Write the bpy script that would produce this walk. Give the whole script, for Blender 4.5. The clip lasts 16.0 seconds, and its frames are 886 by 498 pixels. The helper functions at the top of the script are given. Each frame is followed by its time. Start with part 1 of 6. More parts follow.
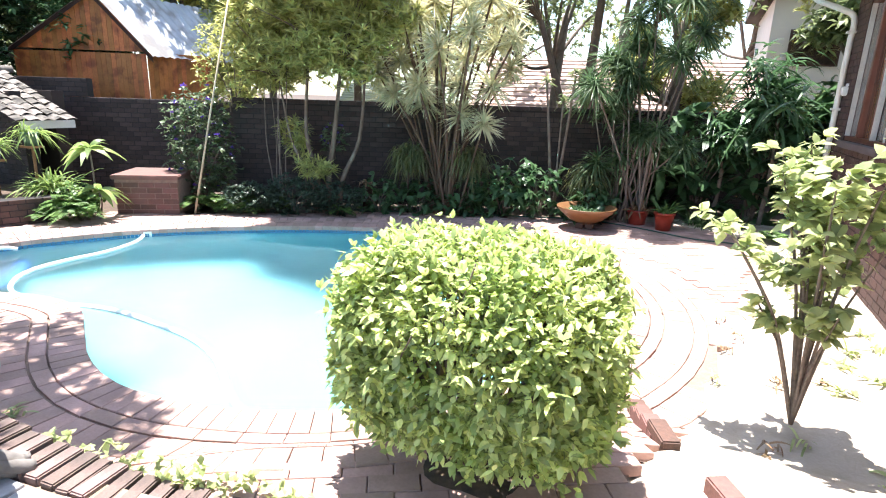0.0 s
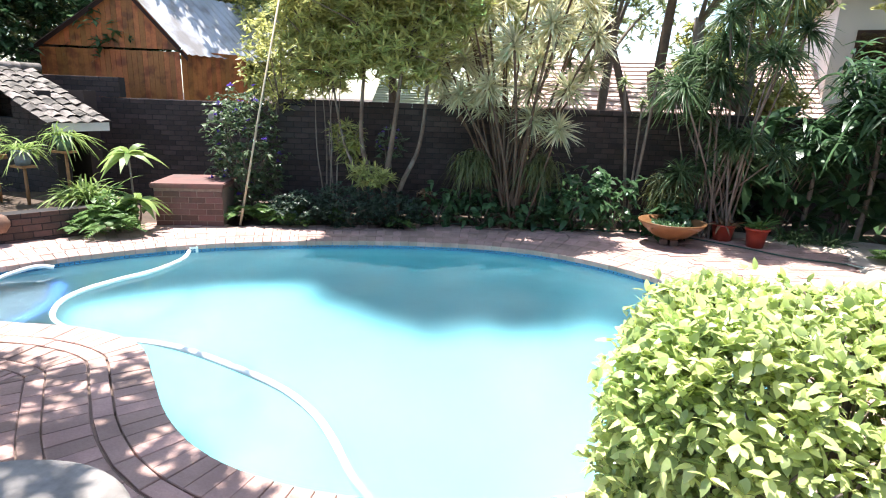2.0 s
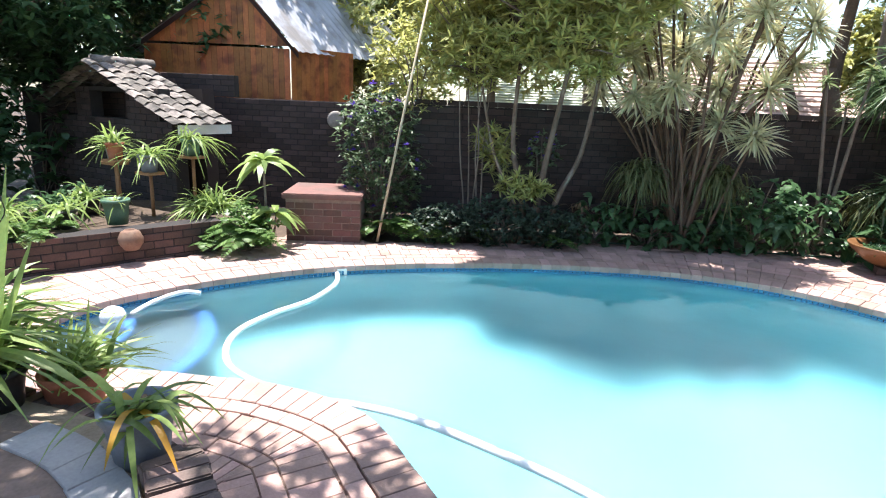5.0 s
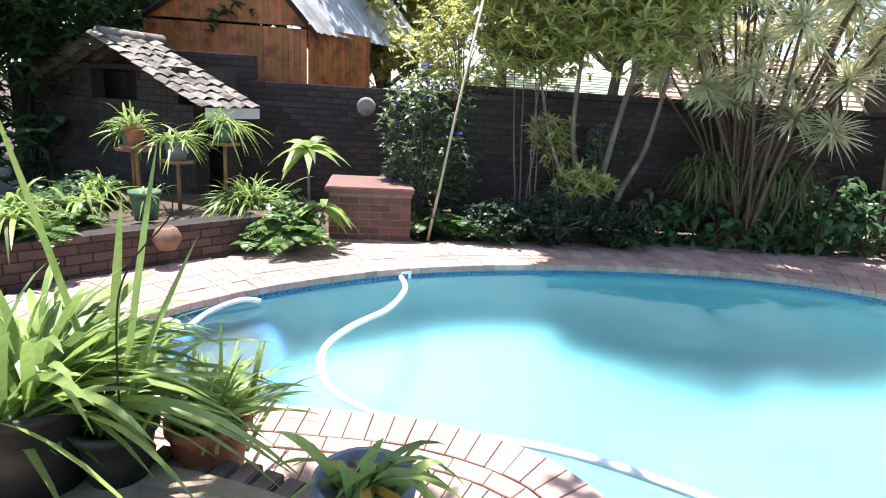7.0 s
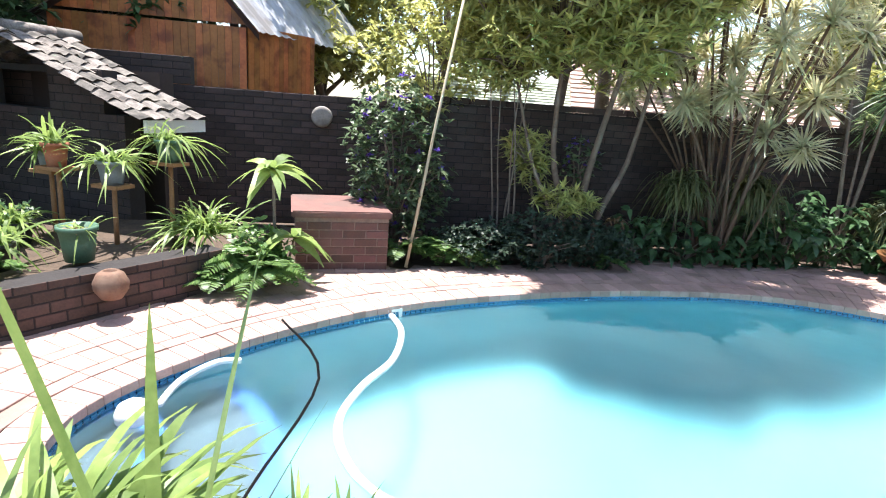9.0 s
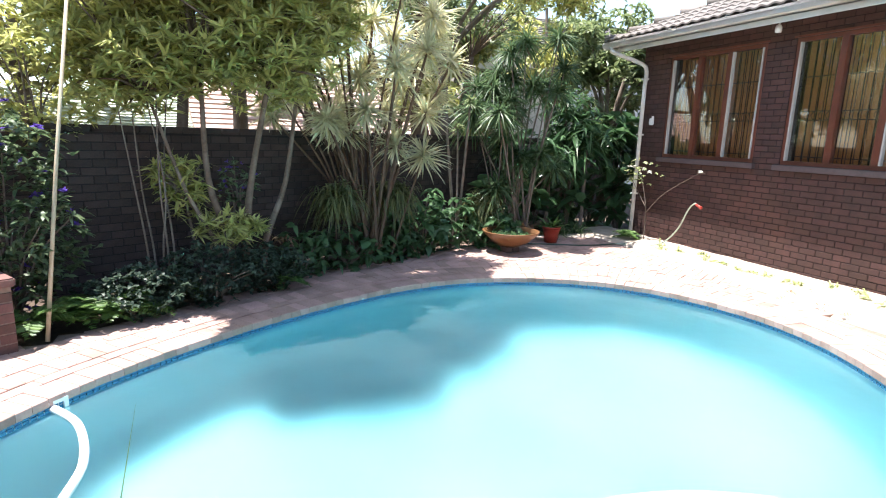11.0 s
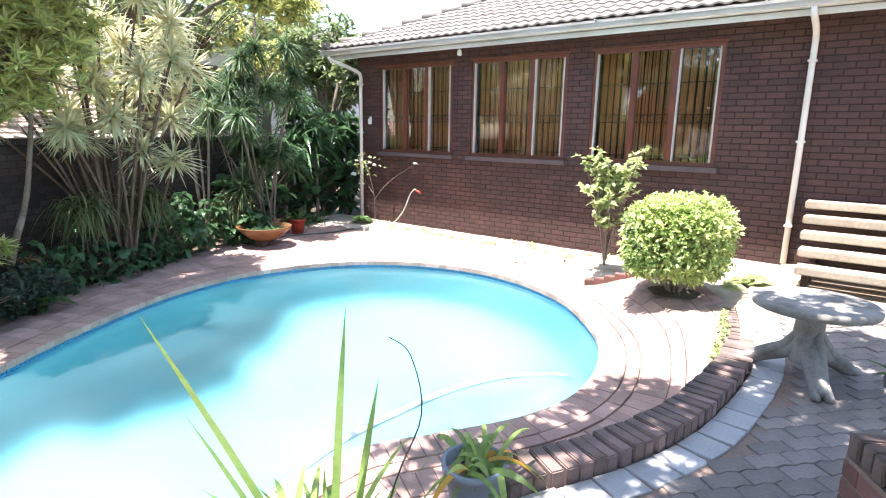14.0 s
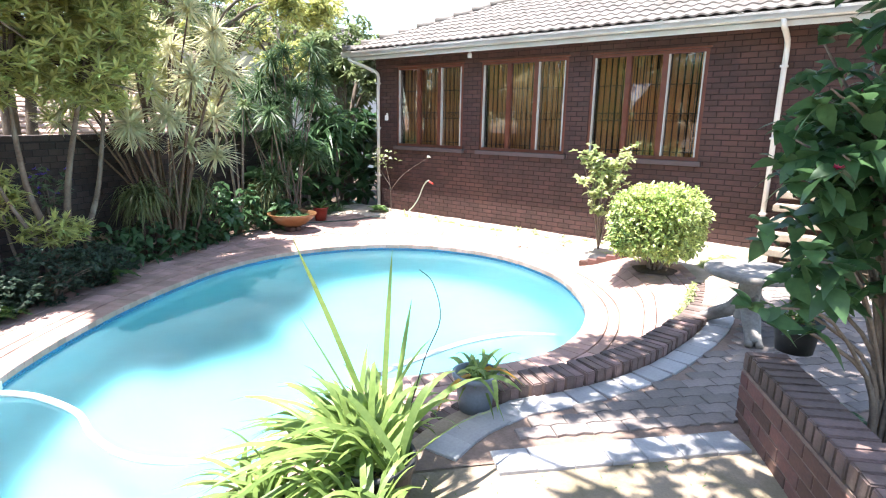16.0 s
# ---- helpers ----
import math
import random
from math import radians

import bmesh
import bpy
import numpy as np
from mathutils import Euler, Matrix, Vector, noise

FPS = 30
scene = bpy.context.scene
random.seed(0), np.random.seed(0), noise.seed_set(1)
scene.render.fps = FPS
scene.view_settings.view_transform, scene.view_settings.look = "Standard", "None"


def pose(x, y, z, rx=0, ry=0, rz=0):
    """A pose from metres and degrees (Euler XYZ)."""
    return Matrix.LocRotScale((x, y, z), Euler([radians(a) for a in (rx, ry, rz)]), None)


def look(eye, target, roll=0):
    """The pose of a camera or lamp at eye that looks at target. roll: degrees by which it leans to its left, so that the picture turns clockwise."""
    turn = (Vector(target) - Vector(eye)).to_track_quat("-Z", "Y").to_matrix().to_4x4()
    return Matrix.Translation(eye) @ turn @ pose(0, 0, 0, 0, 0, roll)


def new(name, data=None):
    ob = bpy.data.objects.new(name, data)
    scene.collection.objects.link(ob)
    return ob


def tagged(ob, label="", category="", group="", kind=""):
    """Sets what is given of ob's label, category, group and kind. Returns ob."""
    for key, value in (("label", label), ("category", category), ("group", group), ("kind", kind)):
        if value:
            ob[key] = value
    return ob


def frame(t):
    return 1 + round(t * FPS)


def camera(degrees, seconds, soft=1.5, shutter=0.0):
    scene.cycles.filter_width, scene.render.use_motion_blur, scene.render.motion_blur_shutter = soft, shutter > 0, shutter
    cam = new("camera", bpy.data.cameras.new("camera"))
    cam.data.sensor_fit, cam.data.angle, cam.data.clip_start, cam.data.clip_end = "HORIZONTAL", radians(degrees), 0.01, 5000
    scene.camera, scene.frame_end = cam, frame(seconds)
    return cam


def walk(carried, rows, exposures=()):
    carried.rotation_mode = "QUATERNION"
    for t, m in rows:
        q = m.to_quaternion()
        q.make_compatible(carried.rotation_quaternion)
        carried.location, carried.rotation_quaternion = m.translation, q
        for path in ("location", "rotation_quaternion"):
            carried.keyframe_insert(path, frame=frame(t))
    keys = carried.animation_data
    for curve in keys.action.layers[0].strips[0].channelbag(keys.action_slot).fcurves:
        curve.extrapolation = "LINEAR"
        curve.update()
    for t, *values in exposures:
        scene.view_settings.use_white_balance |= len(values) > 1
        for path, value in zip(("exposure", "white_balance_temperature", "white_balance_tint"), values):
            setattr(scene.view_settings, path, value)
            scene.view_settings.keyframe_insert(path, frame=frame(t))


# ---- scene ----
cam = camera(77.0, 16.0, soft=1.1)
PATH = [
    (0, (0.129, 0.985, 1.89), (-0.654, 2.75, 1.367), 1.9),
    (0.5, (-0.169, 1.055, 1.871), (-0.953, 2.819, 1.351), 1.9),
    (1, (-0.446, 1.144, 1.863), (-1.229, 2.909, 1.344), 2.0),
    (1.5, (-0.735, 1.251, 1.859), (-1.519, 3.018, 1.344), 2.1),
    (2, (-1.063, 1.331, 1.842), (-1.858, 3.093, 1.33), 2.2),
    (2.5, (-1.397, 1.387, 1.826), (-2.204, 3.145, 1.319), 2.3),
    (3, (-1.749, 1.456, 1.812), (-2.582, 3.203, 1.307), 2.3),
    (3.5, (-2.095, 1.502, 1.799), (-2.967, 3.228, 1.291), 2.3),
    (4, (-2.405, 1.513, 1.78), (-3.299, 3.228, 1.271), 2.4),
    (4.5, (-2.706, 1.536, 1.774), (-3.61, 3.246, 1.268), 2.4),
    (4.7, (-2.826, 1.546, 1.768), (-3.731, 3.256, 1.262), 2.4),
    (7, (-4.273, 1.591, 1.58), (-5.052, 3.36, 1.067), 3.6),
    (7.5, (-4.586, 1.662, 1.601), (-5.33, 3.447, 1.089), 3.9),
    (8, (-4.843, 1.751, 1.624), (-5.548, 3.554, 1.12), 4.0),
    (8.2, (-4.919, 1.788, 1.628), (-5.603, 3.598, 1.122), 3.9),
    (10.3, (-5.437, 2.006, 1.802), (-5.141, 3.933, 1.355), 2.7),
    (10.4, (-5.459, 2.01, 1.803), (-5.074, 3.921, 1.356), 2.3),
    (10.5, (-5.481, 2.008, 1.802), (-5.015, 3.905, 1.373), 2.3),
    (11, (-5.601, 1.972, 1.795), (-4.86, 3.786, 1.394), 1.8),
    (11.5, (-5.754, 1.948, 1.791), (-4.67, 3.587, 1.418), 1.6),
    (12, (-5.928, 1.89, 1.812), (-4.642, 3.378, 1.448), 1.3),
    (12.5, (-6.172, 1.836, 1.859), (-4.722, 3.162, 1.488), 1.1),
    (13, (-6.423, 1.777, 1.878), (-4.893, 3.003, 1.486), 0.9),
    (13.5, (-6.628, 1.662, 1.918), (-5.079, 2.861, 1.513), 0.9),
    (14, (-6.829, 1.514, 1.966), (-5.282, 2.713, 1.553), 1.0),
    (14.5, (-7.036, 1.371, 1.972), (-5.493, 2.572, 1.552), 0.9),
    (15, (-7.217, 1.233, 1.987), (-5.676, 2.436, 1.565), 1.1),
    (15.5, (-7.397, 1.085, 2.005), (-5.865, 2.295, 1.575), 1.1),
    (16, (-7.601, 0.92, 2.027), (-6.081, 2.144, 1.59), 1.1),
]
walk(cam, [(t, look(eye, target, roll)) for t, eye, target, roll in PATH], [(0.0, 1.85), (2.0, 1.55), (3.0, 1.36), (4.5, 1.43), (8.0, 1.52), (10.5, 1.58), (11.2, 1.66), (12.0, 2.06), (12.7, 2.0), (13.5, 1.97), (16.0, 1.93)])

# ---- light ----
SUN = Vector((-0.172, 0.13, 1.0)).normalized()
world = bpy.data.worlds.new("world")
scene.world = world
world.use_nodes = True
sky = world.node_tree.nodes.new("ShaderNodeTexSky")
sky.sky_type, sky.sun_disc = "NISHITA", False
sky.sun_elevation, sky.sun_rotation = math.asin(SUN.z), math.atan2(SUN.x, SUN.y)
back = world.node_tree.nodes["Background"]
back.inputs["Strength"].default_value = 0.14
world.node_tree.links.new(sky.outputs[0], back.inputs[0])
sun = new("sun", bpy.data.lights.new("sun", "SUN"))
sun.data.energy, sun.data.angle, sun.data.color = 5.0, radians(0.53), (1.0, 0.955, 0.94)
sun.matrix_world = look(SUN * 30, (0, 0, 0))


# ---- materials ----
def mat(name, a, b=None, rough=0.7, scale=8.0, bump=0.3, fine=60.0, metal=0.0, island=0.0, objvar=0.0, spec=0.5, translucent=0.0, stain=None):
    """Two colours mixed by coarse and fine noise in object space, with a fine bump."""
    m = bpy.data.materials.new(name)
    m.use_nodes = True
    t = m.node_tree
    n, ln = t.nodes, t.links
    p = n["Principled BSDF"]
    b = b or tuple(0.7 * c for c in a)
    co = n.new("ShaderNodeTexCoord")
    big, small = n.new("ShaderNodeTexNoise"), n.new("ShaderNodeTexNoise")
    for tex, s in ((big, scale), (small, fine)):
        tex.inputs["Scale"].default_value, tex.inputs["Detail"].default_value = s, 4
        ln.new(co.outputs["Object"], tex.inputs["Vector"])
    ramp = n.new("ShaderNodeMapRange")
    ramp.inputs[1].default_value, ramp.inputs[2].default_value = 0.35, 0.68
    mixn = n.new("ShaderNodeMath")
    mixn.operation = "MULTIPLY_ADD"
    mixn.inputs[1].default_value = 0.45
    ln.new(small.outputs[0], mixn.inputs[0])
    half = n.new("ShaderNodeMath")
    half.operation = "MULTIPLY"
    half.inputs[1].default_value = 0.58
    ln.new(big.outputs[0], half.inputs[0])
    ln.new(half.outputs[0], mixn.inputs[2])
    ln.new(mixn.outputs[0], ramp.inputs[0])
    col = n.new("ShaderNodeMix")
    col.data_type = "RGBA"
    col.inputs[6].default_value, col.inputs[7].default_value = (*a, 1), (*b, 1)
    ln.new(ramp.outputs[0], col.inputs[0])
    out = col.outputs[2]
    if stain:
        st = n.new("ShaderNodeTexNoise")
        st.inputs["Scale"].default_value, st.inputs["Detail"].default_value = stain[1], 6
        ln.new(co.outputs["Object"], st.inputs["Vector"])
        sr = n.new("ShaderNodeMapRange")
        sr.inputs[1].default_value, sr.inputs[2].default_value, sr.inputs[4].default_value = 0.5, 0.66, stain[2]
        ln.new(st.outputs[0], sr.inputs[0])
        sm = n.new("ShaderNodeMix")
        sm.data_type = "RGBA"
        sm.inputs[7].default_value = (*stain[0], 1)
        ln.new(out, sm.inputs[6])
        ln.new(sr.outputs[0], sm.inputs[0])
        out = sm.outputs[2]
    if island or objvar:
        src = n.new("ShaderNodeNewGeometry").outputs["Random Per Island"] if island else n.new("ShaderNodeObjectInfo").outputs["Random"]
        hs = n.new("ShaderNodeHueSaturation")
        v = n.new("ShaderNodeMapRange")
        amount = island or objvar
        v.inputs[3].default_value, v.inputs[4].default_value = 1 - amount, 1 + amount
        ln.new(src, v.inputs[0])
        ln.new(v.outputs[0], hs.inputs["Value"])
        hue = n.new("ShaderNodeMapRange")
        hue.inputs[3].default_value, hue.inputs[4].default_value = 0.5 + 0.02 * amount, 0.5 - 0.05 * amount
        ln.new(src, hue.inputs[0])
        ln.new(hue.outputs[0], hs.inputs["Hue"])
        ln.new(out, hs.inputs["Color"])
        out = hs.outputs[0]
    ln.new(out, p.inputs["Base Color"])
    p.inputs["Roughness"].default_value, p.inputs["Metallic"].default_value = rough, metal
    p.inputs["Specular IOR Level"].default_value = spec
    if bump:
        bm = n.new("ShaderNodeBump")
        bm.inputs["Strength"].default_value, bm.inputs["Distance"].default_value = bump, 0.01
        ln.new(mixn.outputs[0], bm.inputs["Height"])
        ln.new(bm.outputs[0], p.inputs["Normal"])
    if translucent:
        tr = n.new("ShaderNodeBsdfTranslucent")
        ln.new(out, tr.inputs[0])
        mx = n.new("ShaderNodeMixShader")
        mx.inputs[0].default_value = translucent
        ln.new(p.outputs[0], mx.inputs[1])
        ln.new(tr.outputs[0], mx.inputs[2])
        ln.new(mx.outputs[0], n["Material Output"].inputs[0])
    return m


def leafmat(name, a, b, rough=0.42, tr=0.45, var=0.35):
    return mat(name, a, b, rough=rough, scale=3.0, fine=40.0, bump=0.1, island=var, translucent=tr, spec=0.4)


M = {
    "house_brick": mat("house brick", (0.078, 0.036, 0.029), (0.05, 0.026, 0.022), 0.75, 6, 0.6, island=0.18, stain=((0.105, 0.05, 0.036), 0.9, 0.5)),
    "house_mortar": mat("house mortar", (0.04, 0.022, 0.02), None, 0.9, 9, 0.5),
    "wall_brick": mat("garden wall brick", (0.068, 0.046, 0.04), (0.04, 0.03, 0.027), 0.85, 5, 0.6, island=0.3, stain=((0.05, 0.045, 0.04), 0.8, 0.7)),
    "wall_mortar": mat("garden wall mortar", (0.035, 0.03, 0.028), None, 0.95, 9, 0.5),
    "red_brick": mat("red brick", (0.165, 0.08, 0.06), (0.10, 0.055, 0.045), 0.85, 7, 0.6, island=0.3, stain=((0.1, 0.08, 0.065), 2.0, 0.6)),
    "deck_brick": mat("deck brick", (0.46, 0.31, 0.255), (0.34, 0.225, 0.185), 0.8, 5, 0.5, objvar=0.22, stain=((0.22, 0.14, 0.115), 2.2, 0.5)),
    "deck_brick_joined": mat("deck brick joined", (0.46, 0.31, 0.255), (0.34, 0.225, 0.185), 0.8, 5, 0.5, island=0.22, stain=((0.22, 0.14, 0.115), 2.2, 0.5)),
    "joint": mat("sand joint", (0.27, 0.19, 0.15), None, 0.95, 20, 0.6),
    "kerb_brick": mat("kerb brick", (0.24, 0.16, 0.135), (0.15, 0.105, 0.09), 0.85, 8, 0.7, objvar=0.3, stain=((0.08, 0.065, 0.055), 3.0, 0.6)),
    "paver": mat("grey paver", (0.27, 0.225, 0.20), (0.18, 0.15, 0.135), 0.85, 6, 0.5, objvar=0.2, stain=((0.12, 0.105, 0.095), 2.0, 0.6)),
    "paver_light": mat("pale border paver", (0.42, 0.41, 0.41), (0.32, 0.31, 0.31), 0.8, 6, 0.4, objvar=0.12, stain=((0.25, 0.23, 0.22), 2.0, 0.5)),
    "lawn": mat("dry lawn soil", (0.34, 0.27, 0.20), (0.24, 0.19, 0.13), 0.95, 4, 0.9, stain=((0.16, 0.14, 0.07), 3.0, 0.6)),
    "sand": mat("pale sandy soil", (0.52, 0.44, 0.36), (0.42, 0.35, 0.28), 0.95, 5, 0.9, stain=((0.33, 0.27, 0.2), 2.5, 0.5)),
    "soil": mat("soil", (0.11, 0.075, 0.05), (0.05, 0.035, 0.025), 0.95, 8, 1.0, 40),
    "plaster": mat("pool plaster", (0.165, 0.365, 0.395), (0.10, 0.275, 0.32), 0.6, 0.9, 0.1),
    "step_tile": mat("pool step", (0.055, 0.075, 0.10), (0.035, 0.05, 0.07), 0.6, 2.5, 0.2),
    "mosaic_edge": mat("blue mosaic", (0.03, 0.09, 0.38), (0.12, 0.28, 0.6), 0.25, 40, 0.1, 160),
    "white_pvc": mat("white plastic", (0.82, 0.82, 0.80), (0.7, 0.7, 0.68), 0.4, 6, 0.05),
    "white_paint": mat("white paint", (0.80, 0.78, 0.74), (0.7, 0.67, 0.62), 0.5, 4, 0.15, stain=((0.5, 0.44, 0.36), 1.6, 0.35)),
    "frame_wood": mat("red-brown window timber", (0.17, 0.05, 0.026), (0.10, 0.03, 0.018), 0.45, 5, 0.2),
    "window_steel": mat("pale window edge", (0.55, 0.52, 0.48), None, 0.4, 6, 0.1),
    "sill": mat("sill", (0.12, 0.085, 0.085), (0.08, 0.06, 0.06), 0.7, 6, 0.3),
    "bars": mat("burglar bars", (0.10, 0.06, 0.04), None, 0.45, 8, 0.1),
    "curtain": mat("orange blind", (0.68, 0.32, 0.125), (0.54, 0.24, 0.09), 0.8, 3, 0.2),
    # near-black colour stands in for indoor shade in the rooms and the shelter
    "unlit_interior": mat("unlit interior", (0.05, 0.035, 0.03), None, 0.9, 3, 0.1),
    "roof_tile": mat("concrete roof tile", (0.21, 0.185, 0.16), (0.12, 0.105, 0.09), 0.85, 3, 0.5, island=0.2, stain=((0.12, 0.10, 0.085), 1.5, 0.6)),
    "old_tile": mat("weathered roof tile", (0.27, 0.24, 0.205), (0.10, 0.088, 0.075), 0.9, 9, 0.8, island=0.4, stain=((0.04, 0.036, 0.03), 6, 0.9)),
    "metal_roof": mat("corrugated metal", (0.50, 0.51, 0.53), (0.36, 0.36, 0.37), 0.5, 2, 0.1, metal=0.3, stain=((0.2, 0.17, 0.14), 2.5, 0.7)),
    "pine": mat("varnished pine board", (0.52, 0.20, 0.05), (0.36, 0.115, 0.028), 0.5, 2.5, 0.3, 30, objvar=0.3, stain=((0.12, 0.03, 0.012), 5, 0.6)),
    "dark_trim": mat("dark stained trim", (0.07, 0.03, 0.02), None, 0.6, 5, 0.2),
    "bark": mat("bark", (0.24, 0.19, 0.15), (0.12, 0.09, 0.07), 0.9, 9, 0.9, 50),
    "brown_bark": mat("brown bark", (0.17, 0.105, 0.065), (0.085, 0.055, 0.038), 0.9, 9, 0.9, 50),
    "tree_bark": mat("mottled brown bark", (0.20, 0.14, 0.10), (0.10, 0.07, 0.05), 0.9, 7, 0.9, 40, stain=((0.30, 0.25, 0.2), 4, 0.5)),
    "dark_bark": mat("dark bark", (0.07, 0.05, 0.04), (0.035, 0.026, 0.02), 0.9, 9, 0.9, 50),
    "terracotta": mat("terracotta", (0.42, 0.15, 0.08), (0.30, 0.10, 0.055), 0.8, 6, 0.3, stain=((0.45, 0.3, 0.22), 4, 0.3)),
    "clay_ball": mat("weathered clay", (0.20, 0.11, 0.07), (0.12, 0.07, 0.048), 0.85, 7, 0.4, stain=((0.28, 0.2, 0.14), 5, 0.5)),
    "ochre": mat("ochre glazed bowl", (0.21, 0.105, 0.042), (0.14, 0.06, 0.022), 0.4, 5, 0.2),
    "red_glaze": mat("red pot", (0.38, 0.05, 0.025), (0.25, 0.03, 0.02), 0.45, 6, 0.2),
    "grey_pot": mat("grey plastic pot", (0.20, 0.23, 0.27), (0.14, 0.16, 0.19), 0.55, 5, 0.15),
    "green_pot": mat("green plastic pot", (0.10, 0.19, 0.12), (0.06, 0.12, 0.08), 0.5, 5, 0.1),
    "black_pot": mat("black plastic pot", (0.018, 0.018, 0.018), (0.03, 0.03, 0.03), 0.5, 5, 0.1),
    "concrete": mat("weathered concrete", (0.34, 0.31, 0.28), (0.20, 0.18, 0.16), 0.9, 6, 0.6, 40, stain=((0.11, 0.10, 0.09), 3, 0.6)),
    "timber": mat("weathered sleeper timber", (0.46, 0.39, 0.30), (0.30, 0.24, 0.18), 0.85, 3, 0.5, 30),
    "old_wood": mat("old wood post", (0.35, 0.18, 0.08), (0.22, 0.11, 0.05), 0.8, 6, 0.4),
    "cane": mat("bamboo pole", (0.55, 0.47, 0.33), (0.42, 0.34, 0.22), 0.6, 6, 0.2),
    "hose_green": mat("garden hose", (0.05, 0.10, 0.07), None, 0.45, 6, 0.1),
    "hose_pale": mat("pale garden hose", (0.45, 0.52, 0.42), None, 0.45, 6, 0.1),
    "red_plastic": mat("red plastic", (0.55, 0.06, 0.04), None, 0.4, 6, 0.1),
    "far_plaster": mat("neighbour plaster", (0.74, 0.70, 0.64), (0.66, 0.62, 0.57), 0.8, 2, 0.2),
    "far_tile": mat("pinkish clay roof", (0.50, 0.36, 0.30), (0.40, 0.29, 0.25), 0.85, 3, 0.3, island=0.15),
    "sage_roof": mat("pale painted roof", (0.55, 0.60, 0.50), (0.48, 0.52, 0.44), 0.7, 3, 0.2),
    "box_leaf": leafmat("clipped bush leaf", (0.64, 0.70, 0.32), (0.36, 0.50, 0.15), rough=0.24, tr=0.35, var=0.5),
    "tree_leaf": leafmat("light green tree leaf", (0.58, 0.58, 0.22), (0.40, 0.43, 0.14)),
    "pale_spike": leafmat("pale variegated spike leaf", (0.74, 0.71, 0.48), (0.56, 0.55, 0.31), tr=0.35, var=0.25),
    "dark_spike": leafmat("dark spike leaf", (0.12, 0.20, 0.09), (0.07, 0.12, 0.05)),
    "broad_leaf": leafmat("broad dark leaf", (0.10, 0.20, 0.085), (0.06, 0.125, 0.055), rough=0.3),
    "cover_leaf": leafmat("ground cover leaf", (0.085, 0.125, 0.085), (0.045, 0.075, 0.05)),
    "fern_leaf": leafmat("fern leaf", (0.16, 0.28, 0.085), (0.10, 0.19, 0.05)),
    "strap_leaf": leafmat("strap leaf", (0.31, 0.42, 0.13), (0.17, 0.27, 0.07)),
    "hang_leaf": leafmat("hanging strap leaf", (0.19, 0.21, 0.09), (0.11, 0.13, 0.05)),
    "shrub_leaf": leafmat("flowering shrub leaf", (0.15, 0.21, 0.11), (0.08, 0.13, 0.06)),
    "rose_leaf": leafmat("rose leaf", (0.50, 0.56, 0.28), (0.36, 0.43, 0.17)),
    "hib_leaf": leafmat("hibiscus leaf", (0.085, 0.18, 0.07), (0.05, 0.11, 0.045), rough=0.35),
    "far_leaf": leafmat("far tree leaf", (0.26, 0.32, 0.15), (0.17, 0.22, 0.09)),
    "yellow_leaf": leafmat("yellowing leaf", (0.55, 0.36, 0.04), (0.45, 0.25, 0.03)),
    "purple": leafmat("purple flower", (0.16, 0.08, 0.42), (0.10, 0.05, 0.30)),
    "pink": leafmat("pink red flower", (0.6, 0.06, 0.12), (0.45, 0.03, 0.06)),
    "white_flower": leafmat("white flower", (0.8, 0.8, 0.72), (0.7, 0.7, 0.6), var=0.1),
    "dead_leaf": leafmat("dry leaf", (0.30, 0.21, 0.11), (0.20, 0.13, 0.07), tr=0.1),
}
M["kerb_low"] = mat("dark planter brick", (0.11, 0.065, 0.05), (0.065, 0.045, 0.038), 0.9, 7, 0.7, island=0.35, stain=((0.04, 0.038, 0.03), 2.5, 0.7))
M["kerb_low_one"] = M["kerb_low"]
M["house_brick_one"] = mat("house brick one", (0.078, 0.036, 0.029), (0.05, 0.026, 0.022), 0.75, 6, 0.6, objvar=0.18, stain=((0.105, 0.05, 0.036), 0.9, 0.5))
M["wall_brick_one"] = mat("garden wall brick one", (0.068, 0.046, 0.04), (0.04, 0.03, 0.027), 0.85, 5, 0.6, objvar=0.3, stain=((0.05, 0.045, 0.04), 0.8, 0.7))
M["red_brick_one"] = mat("red brick one", (0.20, 0.10, 0.075), (0.12, 0.07, 0.057), 0.85, 7, 0.6, objvar=0.3, stain=((0.1, 0.08, 0.065), 2.0, 0.6))


def glass(name, tint=(1, 1, 1), rough=0.0, ior=1.45, wave=None):
    m = bpy.data.materials.new(name)
    m.use_nodes = True
    n, ln = m.node_tree.nodes, m.node_tree.links
    p = n["Principled BSDF"]
    p.inputs["Base Color"].default_value = (*tint, 1)
    p.inputs["Transmission Weight"].default_value = 1
    p.inputs["Roughness"].default_value, p.inputs["IOR"].default_value = rough, ior
    if wave:
        tex, bm = n.new("ShaderNodeTexNoise"), n.new("ShaderNodeBump")
        co = n.new("ShaderNodeTexCoord")
        ln.new(co.outputs["Object"], tex.inputs["Vector"])
        tex.inputs["Scale"].default_value, tex.inputs["Detail"].default_value = wave[0], 2
        bm.inputs["Strength"].default_value, bm.inputs["Distance"].default_value = wave[1], 0.05
        ln.new(tex.outputs[0], bm.inputs["Height"])
        ln.new(bm.outputs[0], p.inputs["Normal"])
    return m


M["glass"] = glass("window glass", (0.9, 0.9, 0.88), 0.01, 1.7)


